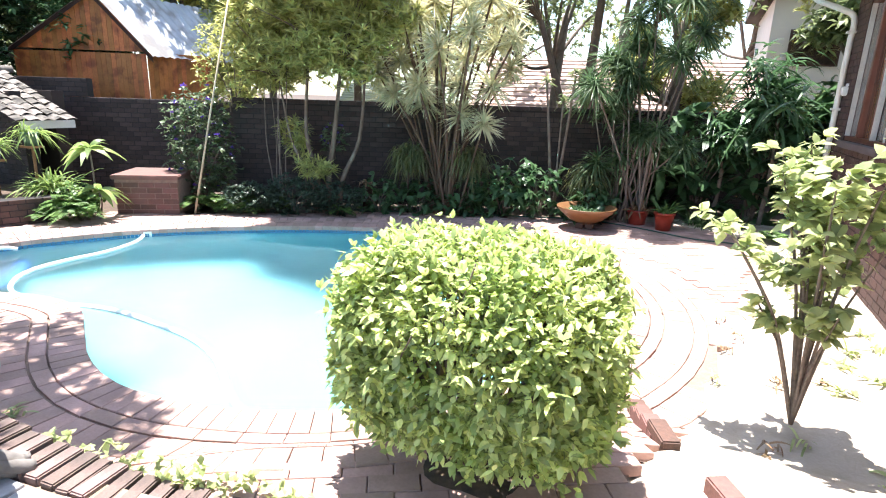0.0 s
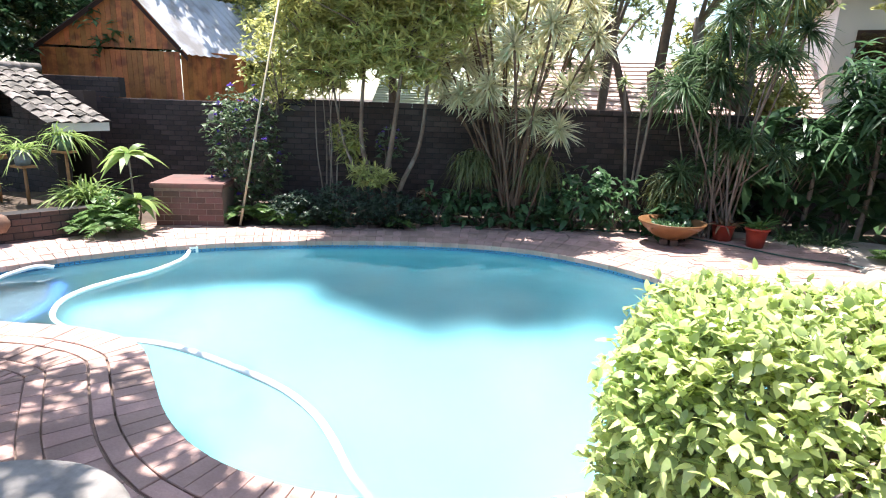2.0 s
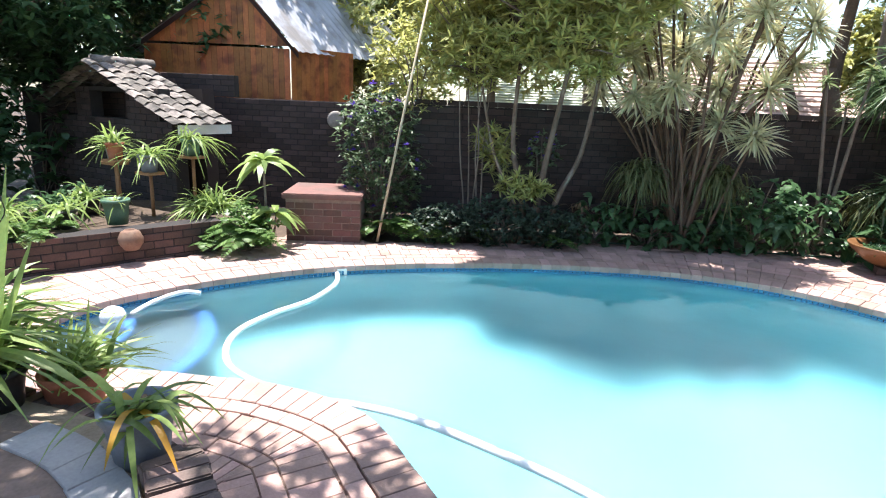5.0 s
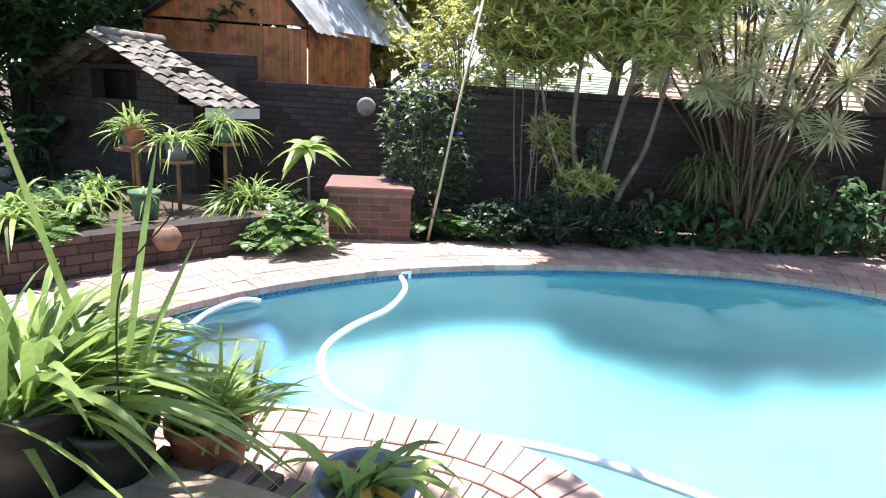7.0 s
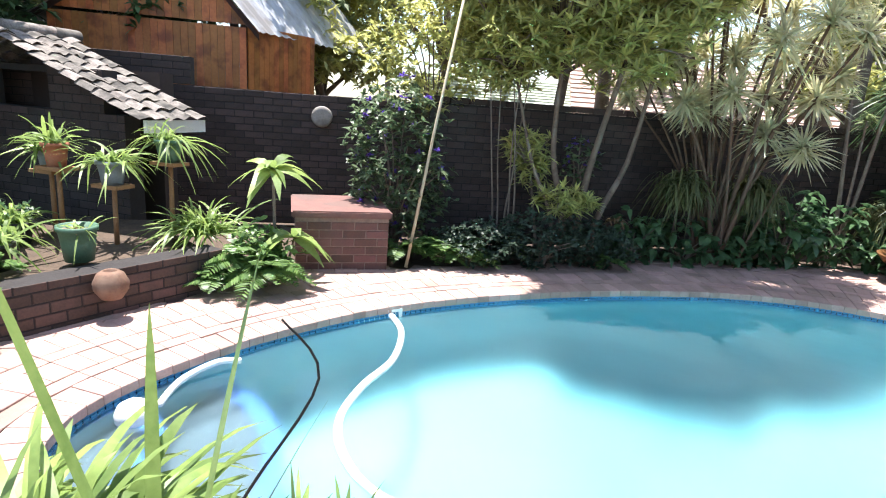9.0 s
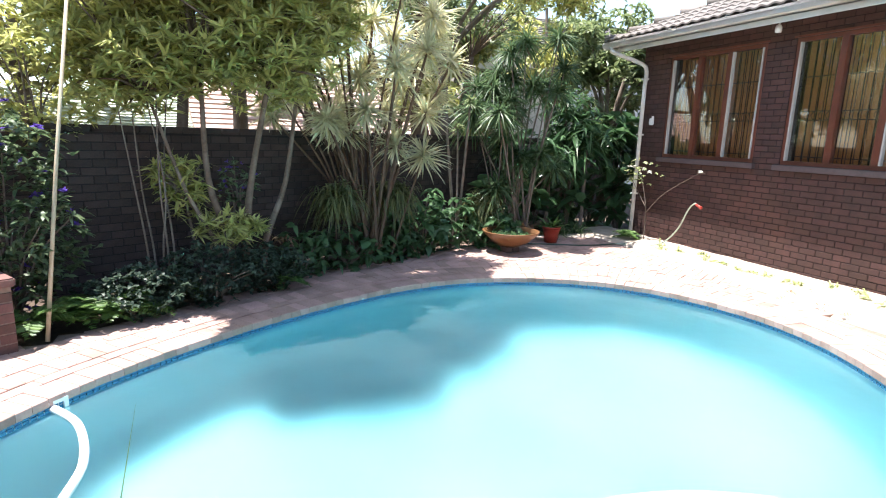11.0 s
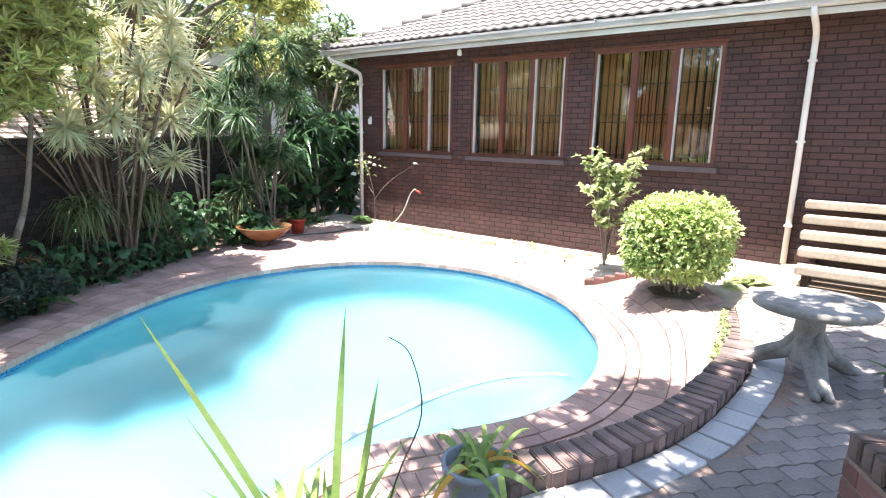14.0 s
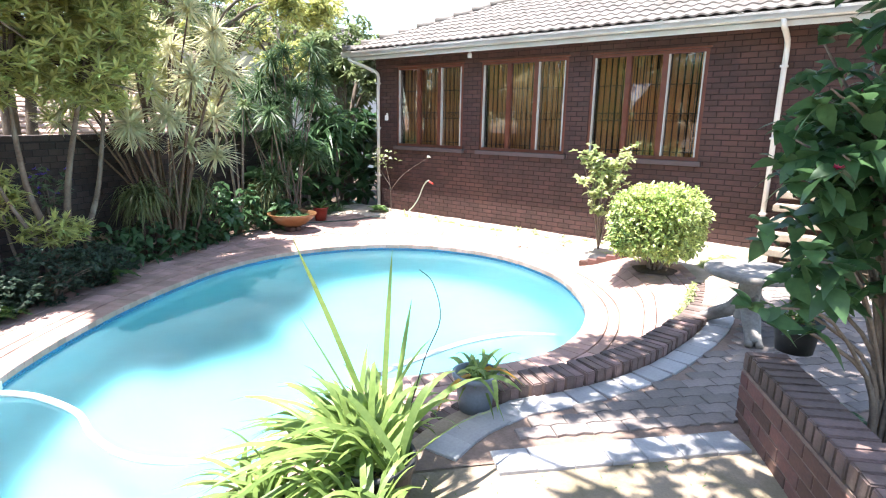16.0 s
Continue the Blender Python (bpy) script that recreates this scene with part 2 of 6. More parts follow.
def water_material():
    """Cloudy pool water: a sharp surface gloss over a blurred look at the bottom and some scattered light."""
    m = bpy.data.materials.new("pool water")
    m.use_nodes = True
    n, ln = m.node_tree.nodes, m.node_tree.links
    n.remove(n["Principled BSDF"])
    co = n.new("ShaderNodeTexCoord")
    tex, bm = n.new("ShaderNodeTexNoise"), n.new("ShaderNodeBump")
    tex.inputs["Scale"].default_value, tex.inputs["Detail"].default_value = 3.0, 2
    bm.inputs["Strength"].default_value, bm.inputs["Distance"].default_value = 0.12, 0.05
    cloud, fac = n.new("ShaderNodeTexNoise"), n.new("ShaderNodeMapRange")
    cloud.inputs["Scale"].default_value, cloud.inputs["Detail"].default_value = 0.75, 3
    fac.inputs[1].default_value, fac.inputs[2].default_value, fac.inputs[3].default_value, fac.inputs[4].default_value = 0.35, 0.7, 0.04, 0.13
    refr, dif, gloss, fres = n.new("ShaderNodeBsdfRefraction"), n.new("ShaderNodeBsdfDiffuse"), n.new("ShaderNodeBsdfGlossy"), n.new("ShaderNodeFresnel")
    refr.inputs["Color"].default_value, refr.inputs["Roughness"].default_value, refr.inputs["IOR"].default_value = (0.74, 0.95, 0.98, 1), 0.40, 1.33
    dif.inputs[0].default_value = (0.30, 0.46, 0.48, 1)
    gloss.inputs["Roughness"].default_value = 0.04
    fres.inputs["IOR"].default_value = 1.33
    m1, m2 = n.new("ShaderNodeMixShader"), n.new("ShaderNodeMixShader")
    for tx in (tex, cloud):
        ln.new(co.outputs["Object"], tx.inputs["Vector"])
    ln.new(tex.outputs[0], bm.inputs["Height"])
    for sh in (gloss, fres):
        ln.new(bm.outputs[0], sh.inputs["Normal"])
    ln.new(cloud.outputs[0], fac.inputs[0])
    ln.new(fac.outputs[0], m1.inputs[0])
    ln.new(refr.outputs[0], m1.inputs[1])
    ln.new(dif.outputs[0], m1.inputs[2])
    ln.new(fres.outputs[0], m2.inputs[0])
    ln.new(m1.outputs[0], m2.inputs[1])
    ln.new(gloss.outputs[0], m2.inputs[2])
    ln.new(m2.outputs[0], n["Material Output"].inputs[0])
    return m


M["water"] = water_material()

def waterline():
    """Small blue mosaic tiles by a voronoi grid."""
    m = mat("waterline mosaic", (0.025, 0.10, 0.24), (0.05, 0.26, 0.40), 0.25, 60, 0.1, 150)
    return m


M["waterline"] = waterline()


# ---- mesh helpers ----
def part(name, bm, material, parent=None, label=""):
    me = bpy.data.meshes.new(name)
    bm.to_mesh(me)
    bm.free()
    return link(name, me, material, parent, label)


def link(name, me, material, parent=None, label=""):
    me.materials.clear()
    me.materials.append(M[material])
    ob = new(name, me)
    ob.parent = parent
    if label:
        ob["label"] = label
    return ob


def empty(name, label, category, x=0, y=0, z=0, rz=0, group="", kind=""):
    ob = new(name)
    ob.matrix_world = pose(x, y, z, 0, 0, rz)
    return tagged(ob, label, category, group, kind)


def raw(verts, faces, smooth=False):
    me = bpy.data.meshes.new("mesh")
    me.from_pydata([tuple(v) for v in verts], [], faces)
    if smooth:
        me.polygons.foreach_set("use_smooth", [True] * len(me.polygons))
    me.update()
    return me


def box(bm, x0, x1, y0, y1, z0, z1, bevel=0.0):
    r = bmesh.ops.create_cube(bm, size=1.0, matrix=Matrix.Translation(((x0 + x1) / 2, (y0 + y1) / 2, (z0 + z1) / 2)) @ Matrix.Diagonal((x1 - x0, y1 - y0, z1 - z0, 1)))
    if bevel:
        edges = list({e for v in r["verts"] for e in v.link_edges})
        bmesh.ops.bevel(bm, geom=edges, offset=bevel, segments=2, affect="EDGES")
    return bm


def boxbm(*a, **k):
    return box(bmesh.new(), *a, **k)


def spline(points, n=8, closed=False):
    """A smooth line through the points."""
    p = [Vector(q) for q in points]
    out, m = [], len(p)
    for i in range(m if closed else m - 1):
        a, b, c, d = (p[(i + k) % m] if closed else p[min(max(i + k, 0), m - 1)] for k in (-1, 0, 1, 2))
        for j in range(n):
            t = j / n
            out.append(0.5 * (2 * b + (c - a) * t + (2 * a - 5 * b + 4 * c - d) * t * t + (3 * b - a - 3 * c + d) * t ** 3))
    if not closed:
        out.append(p[-1])
    return out


def tube_data(points, r0, r1=None, sides=8, base=0):
    r1 = r0 if r1 is None else r1
    p = [Vector(q) for q in points]
    vs, fs = [], []
    up = Vector((0.13, 0.31, 0.94)).normalized()
    for i, q in enumerate(p):
        d = (p[min(i + 1, len(p) - 1)] - p[max(i - 1, 0)]).normalized()
        s = d.cross(up)
        if s.length < 0.1:
            s = d.cross(Vector((1, 0, 0)))
        s.normalize()
        u = s.cross(d)
        r = r0 + (r1 - r0) * i / max(1, len(p) - 1)
        for k in range(sides):
            a = 2 * math.pi * k / sides
            vs.append(q + (s * math.cos(a) + u * math.sin(a)) * r)
    for i in range(len(p) - 1):
        for k in range(sides):
            k2 = (k + 1) % sides
            fs.append([base + i * sides + k, base + i * sides + k2, base + (i + 1) * sides + k2, base + (i + 1) * sides + k])
    fs.append([base + k for k in range(sides)][::-1])
    fs.append([base + (len(p) - 1) * sides + k for k in range(sides)])
    return vs, fs


def tubes(specs, sides=8):
    vs, fs = [], []
    for points, r0, r1 in specs:
        v, f = tube_data(points, r0, r1, sides, len(vs))
        vs += v
        fs += f
    return raw(vs, fs, True)


def lathe(profile, sides=24):
    """A turned shape from (radius, height) pairs."""
    vs, fs, m = [], [], len(profile)
    for k in range(sides):
        a = 2 * math.pi * k / sides
        vs += [(r * math.cos(a), r * math.sin(a), z) for r, z in profile]
    for k in range(sides):
        b, c = k * m, (k + 1) % sides * m
        fs += [[b + i, c + i, c + i + 1, b + i + 1] for i in range(m - 1)]
    return raw(vs, fs, True)


rng = np.random.default_rng(7)


def unit(v):
    v = np.asarray(v, float)
    return v / np.maximum(np.linalg.norm(v, axis=-1, keepdims=True), 1e-9)


def leaves(P, D, L, W, droop=0.3, kind="strap", segs=3, fold=0.15):
    """Many bent leaves as one mesh: roots P, ways D, lengths L, widths W; each hangs by droop towards its tip."""
    P, D = np.asarray(P, float), unit(D)
    n = len(P)
    L, W, droop = np.broadcast_to(L, n), np.broadcast_to(W, n), np.broadcast_to(droop, n)
    side = np.cross(D, (0, 0, 1.0))
    bad = np.linalg.norm(side, axis=1) < 0.05
    side[bad] = (1, 0, 0)
    side = unit(side)
    roll = rng.uniform(-0.7, 0.7, n)[:, None]
    side = unit(side * np.cos(roll) + np.cross(D, side) * np.sin(roll))
    nrm = np.cross(side, D)
    rows = []
    for k in range(segs + 1):
        s = k / segs
        c = P + D * (L * s)[:, None] + np.array((0, 0, -1.0)) * (droop * L * s * s)[:, None]
        if kind == "strap":
            w = W * 0.5 * (0.75 + 0.5 * s) * (1 - s ** 3) + 0.0005
        else:
            w = W * 0.5 * math.sin(math.pi * min(1.0, 0.06 + 0.94 * s) ** 0.8) + 0.0005
        rows += [c - side * w[:, None] + nrm * (w * fold)[:, None], c + side * w[:, None] + nrm * (w * fold)[:, None]]
    V = np.stack(rows, 1).reshape(-1, 3)
    m = 2 * (segs + 1)
    q = np.array([[2 * k, 2 * k + 1, 2 * k + 3, 2 * k + 2] for k in range(segs)])
    F = (np.arange(n)[:, None, None] * m + q[None]).reshape(-1, 4)
    me = bpy.data.meshes.new("leaves")
    me.vertices.add(len(V))
    me.vertices.foreach_set("co", V.ravel())
    me.loops.add(F.size)
    me.loops.foreach_set("vertex_index", F.ravel())
    me.polygons.add(len(F))
    me.polygons.foreach_set("loop_start", np.arange(len(F)) * 4)
    me.polygons.foreach_set("use_smooth", np.ones(len(F), bool))
    me.update(calc_edges=True)
    return me


def sphere_dirs(n, low=-1.0, high=1.0):
    z = rng.uniform(low, high, n)
    a = rng.uniform(0, 2 * math.pi, n)
    r = np.sqrt(1 - z * z)
    return np.stack([r * np.cos(a), r * np.sin(a), z], 1)


def rosettes(C, per, L, W, droop=0.3, low=-0.3, high=1.0, kind="strap", segs=3, axis=None, spread=None):
    """A rosette of leaves at each centre."""
    C = np.asarray(C, float)
    P = np.repeat(C, per, 0)
    D = sphere_dirs(len(P), low, high)
    if axis is not None:
        D = unit(D + np.repeat(np.asarray(axis, float), per, 0) * (spread or 1.0))
    n = len(P)
    return leaves(P, D, L * rng.uniform(0.7, 1.15, n), W * rng.uniform(0.75, 1.2, n), droop * rng.uniform(0.5, 1.5, n), kind, segs)


def blob(n, centre, radii, hollow=0.55):
    """Points filling the outer part of an ellipsoid, unevenly."""
    d = sphere_dirs(n)
    r = rng.uniform(hollow, 1.0, n) ** 0.6
    lump = np.array([noise.noise(Vector(v) * 2.3 + Vector(centre)) for v in d])
    return np.asarray(centre) + d * (r * (1 + 0.35 * lump))[:, None] * np.asarray(radii)


# ---- plan ----
POOL = spline([(-7.62, 4.2, 0), (-7.3, 5.2, 0), (-6.6, 6.25, 0), (-5.5, 7.18, 0), (-4.4, 7.82, 0), (-3.4, 8.2, 0), (-2.4, 8.24, 0), (-1.4, 7.88, 0),
               (-0.7, 7.25, 0), (-0.31, 6.35, 0), (-0.31, 5.4, 0), (-0.72, 4.44, 0), (-1.32, 3.8, 0), (-1.9, 3.4, 0), (-2.6, 3.16, 0), (-3.2, 3.14, 0),
               (-3.7, 3.3, 0), (-4.2, 3.6, 0), (-4.7, 3.88, 0), (-5.3, 3.88, 0), (-5.9, 3.68, 0), (-6.5, 3.44, 0), (-7.05, 3.35, 0), (-7.5, 3.62, 0)], 8, True)
KERB = spline([(-0.75, 2.48, 0), (-1.3, 2.34, 0), (-1.9, 2.23, 0), (-2.5, 2.17, 0), (-3.1, 2.19, 0), (-3.6, 2.25, 0), (-4.05, 2.38, 0), (-4.45, 2.56, 0), (-4.8, 2.74, 0),
               (-5.3, 2.82, 0), (-5.9, 2.72, 0), (-6.6, 2.5, 0), (-7.4, 2.4, 0), (-8.6, 2.6, 0)], 8)
TERRACE, KERB_TOP, WATER = 0.30, 0.40, -0.105


def along(points, closed=False):
    """Lengths along a line and a function that gives the place, the way and the left-hand normal at a length."""
    p = np.array([(q[0], q[1]) for q in points] + ([(points[0][0], points[0][1])] if closed else []))
    s = np.r_[0, np.cumsum(np.linalg.norm(np.diff(p, axis=0), axis=1))]

    def at(u):
        u = u % s[-1] if closed else min(max(u, 0), s[-1])
        q = np.array((np.interp(u, s, p[:, 0]), np.interp(u, s, p[:, 1])))
        e = 0.05
        lo, hi = ((u - e) % s[-1], (u + e) % s[-1]) if closed else (max(u - e, 0), min(u + e, s[-1]))
        d = np.array((np.interp(hi, s, p[:, 0]) - np.interp(lo, s, p[:, 0]), np.interp(hi, s, p[:, 1]) - np.interp(lo, s, p[:, 1])))
        d /= np.linalg.norm(d)
        return q, d, np.array((-d[1], d[0]))

    return s[-1], at


POOL_XY = np.array([(q.x, q.y) for q in POOL])
KERB_XY = np.array([(q.x, q.y) for q in KERB])


def pool_gap(x, y):
    return float(np.min(np.hypot(POOL_XY[:, 0] - x, POOL_XY[:, 1] - y)))


def inside(poly, x, y):
    hit, j = False, len(poly) - 1
    for i in range(len(poly)):
        if (poly[i][1] > y) != (poly[j][1] > y) and x < (poly[j][0] - poly[i][0]) * (y - poly[i][1]) / (poly[j][1] - poly[i][1]) + poly[i][0]:
            hit = not hit
        j = i
    return hit


def step(a, b, v):
    t = min(max((v - a) / (b - a), 0), 1)
    return t * t * (3 - 2 * t)


def rise(x, y):
    """The deck climbs towards the terrace beside the clipped bush."""
    return 0.28 * step(0.25, 0.85, pool_gap(x, y)) * step(-2.7, -1.5, x) * step(4.5, 3.4, y)


DECK = [(q.x, q.y + 0.12) for q in KERB] + [(-8.75, 4.4), (-8.25, 5.75), (-8.1, 6.95), (-7.0, 7.25), (-6.0, 7.95), (-5.0, 8.75), (-3.35, 9.75), (-1.8, 10.3), (-0.2, 10.8),
                                          (0.9, 10.4), (1.0, 9.0), (0.75, 7.0), (0.45, 5.2), (0.25, 4.2), (0.1, 3.2), (-0.2, 2.8)]

# ---- ground, pool, deck ----
bm = bmesh.new()
ring = [bm.verts.new((q.x, q.y, -0.07)) for q in POOL]
outer = [bm.verts.new((900 * math.cos(a), 900 * math.sin(a), -0.07)) for a in np.linspace(0, 2 * math.pi, 24, endpoint=False)]
edges = [bm.edges.new((r[i], r[(i + 1) % len(r)])) for r in (ring, outer) for i in range(len(r))]
bmesh.ops.triangle_fill(bm, use_beauty=True, edges=edges)
tagged(part("ground", bm, "soil"), "dark garden soil reaching out beyond the walls", "ground", kind="structure")

bm = bmesh.new()
loops = []
for z, k in ((-0.07, 0.0), (-0.17, 0.0), (-0.95, 0.0), (-1.25, 0.35)):
    vs = []
    c = POOL_XY.mean(0)
    for q in POOL:
        d = c - np.array((q.x, q.y))
        d = d / np.linalg.norm(d) * k
        vs.append(bm.verts.new((q.x + d[0], q.y + d[1], z - (0.6 * step(-6.5, -3, q.x) if z < -0.5 else 0))))
    loops.append(vs)
for a, b in zip(loops[1:], loops[2:]):
    for i in range(len(a)):
        bm.faces.new((a[i], a[(i + 1) % len(a)], b[(i + 1) % len(a)], b[i]))
es = [bm.edges.get((loops[-1][i], loops[-1][(i + 1) % len(loops[-1])])) for i in range(len(loops[-1]))]
bmesh.ops.triangle_fill(bm, use_beauty=True, edges=es)
bmesh.ops.delete(bm, geom=[v for v in bm.verts if not v.link_faces], context="VERTS")
bmesh.ops.recalc_face_normals(bm, faces=bm.faces)
pool = tagged(part("swimming_pool", bm, "plaster"), "kidney-shaped pool shell of pale turquoise plaster", "pool", kind="structure")

# waterline tiles, one course of small squares
length, at = along(POOL, True)
vs, fs = [], []
sgn = -1 if inside(POOL_XY, *(at(3.0)[0] - at(3.0)[2] * 0.1)) else 1
n = int(length / 0.05)
for row in range(3):
    for i in range(n):
        u0, u1 = i * length / n + 0.003, (i + 1) * length / n - 0.003
        z1, z0 = -0.036 - row * 0.046, -0.078 - row * 0.046
        b = len(vs)
        for u, z in ((u0, z0), (u1, z0), (u1, z1), (u0, z1)):
            q, d, nn = at(u)
            vs.append((*(q + nn * sgn * 0.012), z))
        for u, z in ((u0, z0), (u1, z0), (u1, z1), (u0, z1)):
            q, d, nn = at(u)
            vs.append((*(q - nn * sgn * 0.005), z))
        fs += [[b, b + 1, b + 2, b + 3], [b, b + 4, b + 5, b + 1], [b + 2, b + 6, b + 7, b + 3]]
tagged(link("waterline_tile", raw(vs, fs), "waterline", pool, "blue mosaic tiles along the waterline"), kind="stuff")

bm = bmesh.new()
bm.faces.new([bm.verts.new((q.x, q.y, WATER)) for q in POOL[::-1]])
bmesh.ops.triangulate(bm, faces=bm.faces)
water = tagged(part("water", bm, "water"), "pale turquoise slightly cloudy pool water", "water", kind="structure")
water.visible_shadow = False

# curved entry steps in the narrow end
for k, (r, z) in enumerate(((0.62, -0.32), (1.25, -0.55))):
    bm = bmesh.new()
    c = Vector((-7.75, 3.75, 0))
    top = []
    for i in range(20):
        a = radians(-30 + 130 * i / 19)
        p = c + Vector((math.cos(a), math.sin(a), 0)) * r
        top.append((p.x, p.y))
    poly = [(q[0], q[1]) for q in top] + [(c.x - 0.1, c.y)]
    f = bm.faces.new([bm.verts.new((x, y, z)) for x, y in poly])
    e = bmesh.ops.extrude_face_region(bm, geom=[f])
    bmesh.ops.translate(bm, verts=[v for v in e["geom"] if isinstance(v, bmesh.types.BMVert)], vec=(0, 0, -0.8))
    bmesh.ops.recalc_face_normals(bm, faces=bm.faces)
    stepo = part("pool_step", bm, "step_tile", pool, "grey plastered curved pool step")
    vs, fs = [], []
    for i in range(40):
        a0, a1 = radians(-30 + 130 * i / 40 + 0.3), radians(-30 + 130 * (i + 1) / 40 - 0.3)
        b = len(vs)
        for a, rr in ((a0, r - 0.11), (a1, r - 0.11), (a1, r + 0.006), (a0, r + 0.006)):
            vs.append((c.x + rr * math.cos(a), c.y + rr * math.sin(a), z + 0.006))
        for a, rr in ((a0, r + 0.006), (a1, r + 0.006)):
            vs.append((c.x + rr * math.cos(a), c.y + rr * math.sin(a), z - 0.06))
        fs += [[b, b + 1, b + 2, b + 3], [b + 3, b + 2, b + 5, b + 4]]
    link("step_edge", raw(vs, fs), "mosaic_edge", stepo, "blue mosaic edge of the step")

# skimmer and cleaner hose
bm = bmesh.new()
sk = empty("skimmer", "white plastic skimmer mouth in the pool wall", "skimmer", -6.78, 6.07, -0.1, 44)
box(bm, -0.2, 0.2, -0.03, 0.0, -0.09, -0.065)
box(bm, -0.2, 0.2, -0.03, 0.0, 0.045, 0.07)
box(bm, -0.2, -0.17, -0.03, 0.0, -0.065, 0.045)
box(bm, 0.17, 0.2, -0.03, 0.0, -0.065, 0.045)
part("mouth_frame", bm, "white_pvc", sk)
part("flap", boxbm(-0.165, 0.165, -0.012, -0.004, -0.06, 0.04), "white_pvc", sk)
tagged(link("cleaner_hose", tubes([(spline([(-6.72, 6.15, -0.08), (-6.5, 5.85, -0.09), (-6.38, 5.35, -0.09), (-6.42, 4.9, -0.09), (-6.38, 4.5, -0.09), (-6.2, 4.2, -0.1), (-5.9, 4.02, -0.13),
      (-5.4, 4.0, -0.15), (-4.95, 4.08, -0.11), (-4.55, 4.12, -0.09), (-4.1, 4.1, -0.09), (-3.5, 4.02, -0.09), (-3.1, 3.88, -0.09), (-2.8, 3.7, -0.1), (-2.5, 3.5, -0.2), (-2.3, 3.55, -0.6), (-2.4, 3.9, -1.3), (-2.5, 4.2, -1.8)], 8), 0.026, 0.026)], 10), "white_pvc"), "white ribbed pool cleaner hose floating on the water", "hose")
tagged(link("chlorinator_float", lathe([(0.0, -0.09), (0.06, -0.075), (0.095, -0.03), (0.1, 0.02), (0.08, 0.065), (0.04, 0.09), (0.0, 0.095)], 20), "white_pvc"), "round white chlorinator floating in the shallow end", "float").location = (-7.42, 4.1, WATER + 0.02)
tagged(link("vacuum_pipe", tubes([(spline([(-7.4, 4.25, -0.1), (-7.45, 4.5, -0.07), (-7.36, 4.72, -0.03), (-7.28, 4.85, -0.06)], 6), 0.022, 0.022)], 8), "white_pvc"), "short white pipe resting at the pool edge", "pipe")


# deck bricks: a coping ring, a stretcher ring, a second ring, then the field
def slab(q4, z0, z1, tilt=0.0):
    """Five faces of a paving brick over four corners, with a chamfered top."""
    c = np.mean(q4, axis=0)
    h = [rise(*p) for p in q4]
    top = [tuple(p + (c - p) / max(np.linalg.norm(c - p), 1e-6) * 0.005) + (z1 + k,) for p, k in zip(q4, h)]
    mid = [tuple(p) + (z1 + k - 0.005,) for p, k in zip(q4, h)]
    low = [tuple(p) + (z0 + k,) for p, k in zip(q4, h)]
    vs = top + mid + low
    fs = [[0, 1, 2, 3]]
    for a, b in ((0, 4), (4, 8)):
        fs += [[a + (i + 1) % 4, a + i, b + i, b + (i + 1) % 4] for i in range(4)]
    return vs, fs


deck = empty("deck_paving", "red-brown clay brick paving round the pool, sandy joints", "paving", kind="structure")
near, rest = [], ([], [])


def lay(q4, z, pick):
    if np.cross(q4[1] - q4[0], q4[2] - q4[1]) < 0:
        q4 = q4[::-1]
    vs, fs = slab(q4, z - 0.06, z)
    if pick:
        near.append((vs, fs))
    else:
        b = len(rest[0])
        rest[0].extend(vs)
        rest[1].extend([[i + b for i in f] for f in fs])


def is_near(q):
    return -5.6 < q[0] < -2.2 and q[1] < 4.3


for off, deep, wide in ((-0.02, 0.238, 0.112), (0.230, 0.106, 0.228), (0.350, 0.228, 0.112), (0.586, 0.106, 0.228), (0.698, 0.228, 0.112)):
    n = int(length / wide)
    for i in range(n):
        u0, u1 = i * length / n, (i + 1) * length / n
        (a, _, na), (b, _, nb) = at(u0), at(u1)
        na, nb = -na * sgn, -nb * sgn
        g = (b - a) / np.linalg.norm(b - a) * 0.0022
        q4 = np.array([a + na * off + g, b + nb * off - g, b + nb * (off + deep) - g, a + na * (off + deep) + g])
        m = q4.mean(0)
        if pool_gap(*m) < (off + deep / 2) - 0.05 or (off > 0.5 and not inside(DECK, *m)):
            continue
        lay(q4, rng.uniform(-0.002, 0.003), is_near(m))
ca, sa = math.cos(radians(30)), math.sin(radians(30))
for j in range(-120, 140):
    for i in range(-60, 80):
        u, v = i * 0.23 + (0.115 if j % 2 else 0), j * 0.114
        q4 = np.array([((u + du) * ca - (v + dv) * sa - 4, (u + du) * sa + (v + dv) * ca + 5) for du, dv in ((0.0022, 0.0022), (0.2278, 0.0022), (0.2278, 0.1118), (0.0022, 0.1118))])
        m = q4.mean(0)
        if not (-9.2 < m[0] < 1.2 and 2.1 < m[1] < 11.2) or inside(POOL_XY, *m) or not inside(DECK, *m) or pool_gap(*m) < 0.86:
            continue
        lay(q4, rng.uniform(-0.003, 0.004) - (0.007 if pool_gap(*m) < 1.06 else 0.0), is_near(m) and pool_gap(*m) < 1.0)
DECK_NEAR, DECK_REST = near, rest

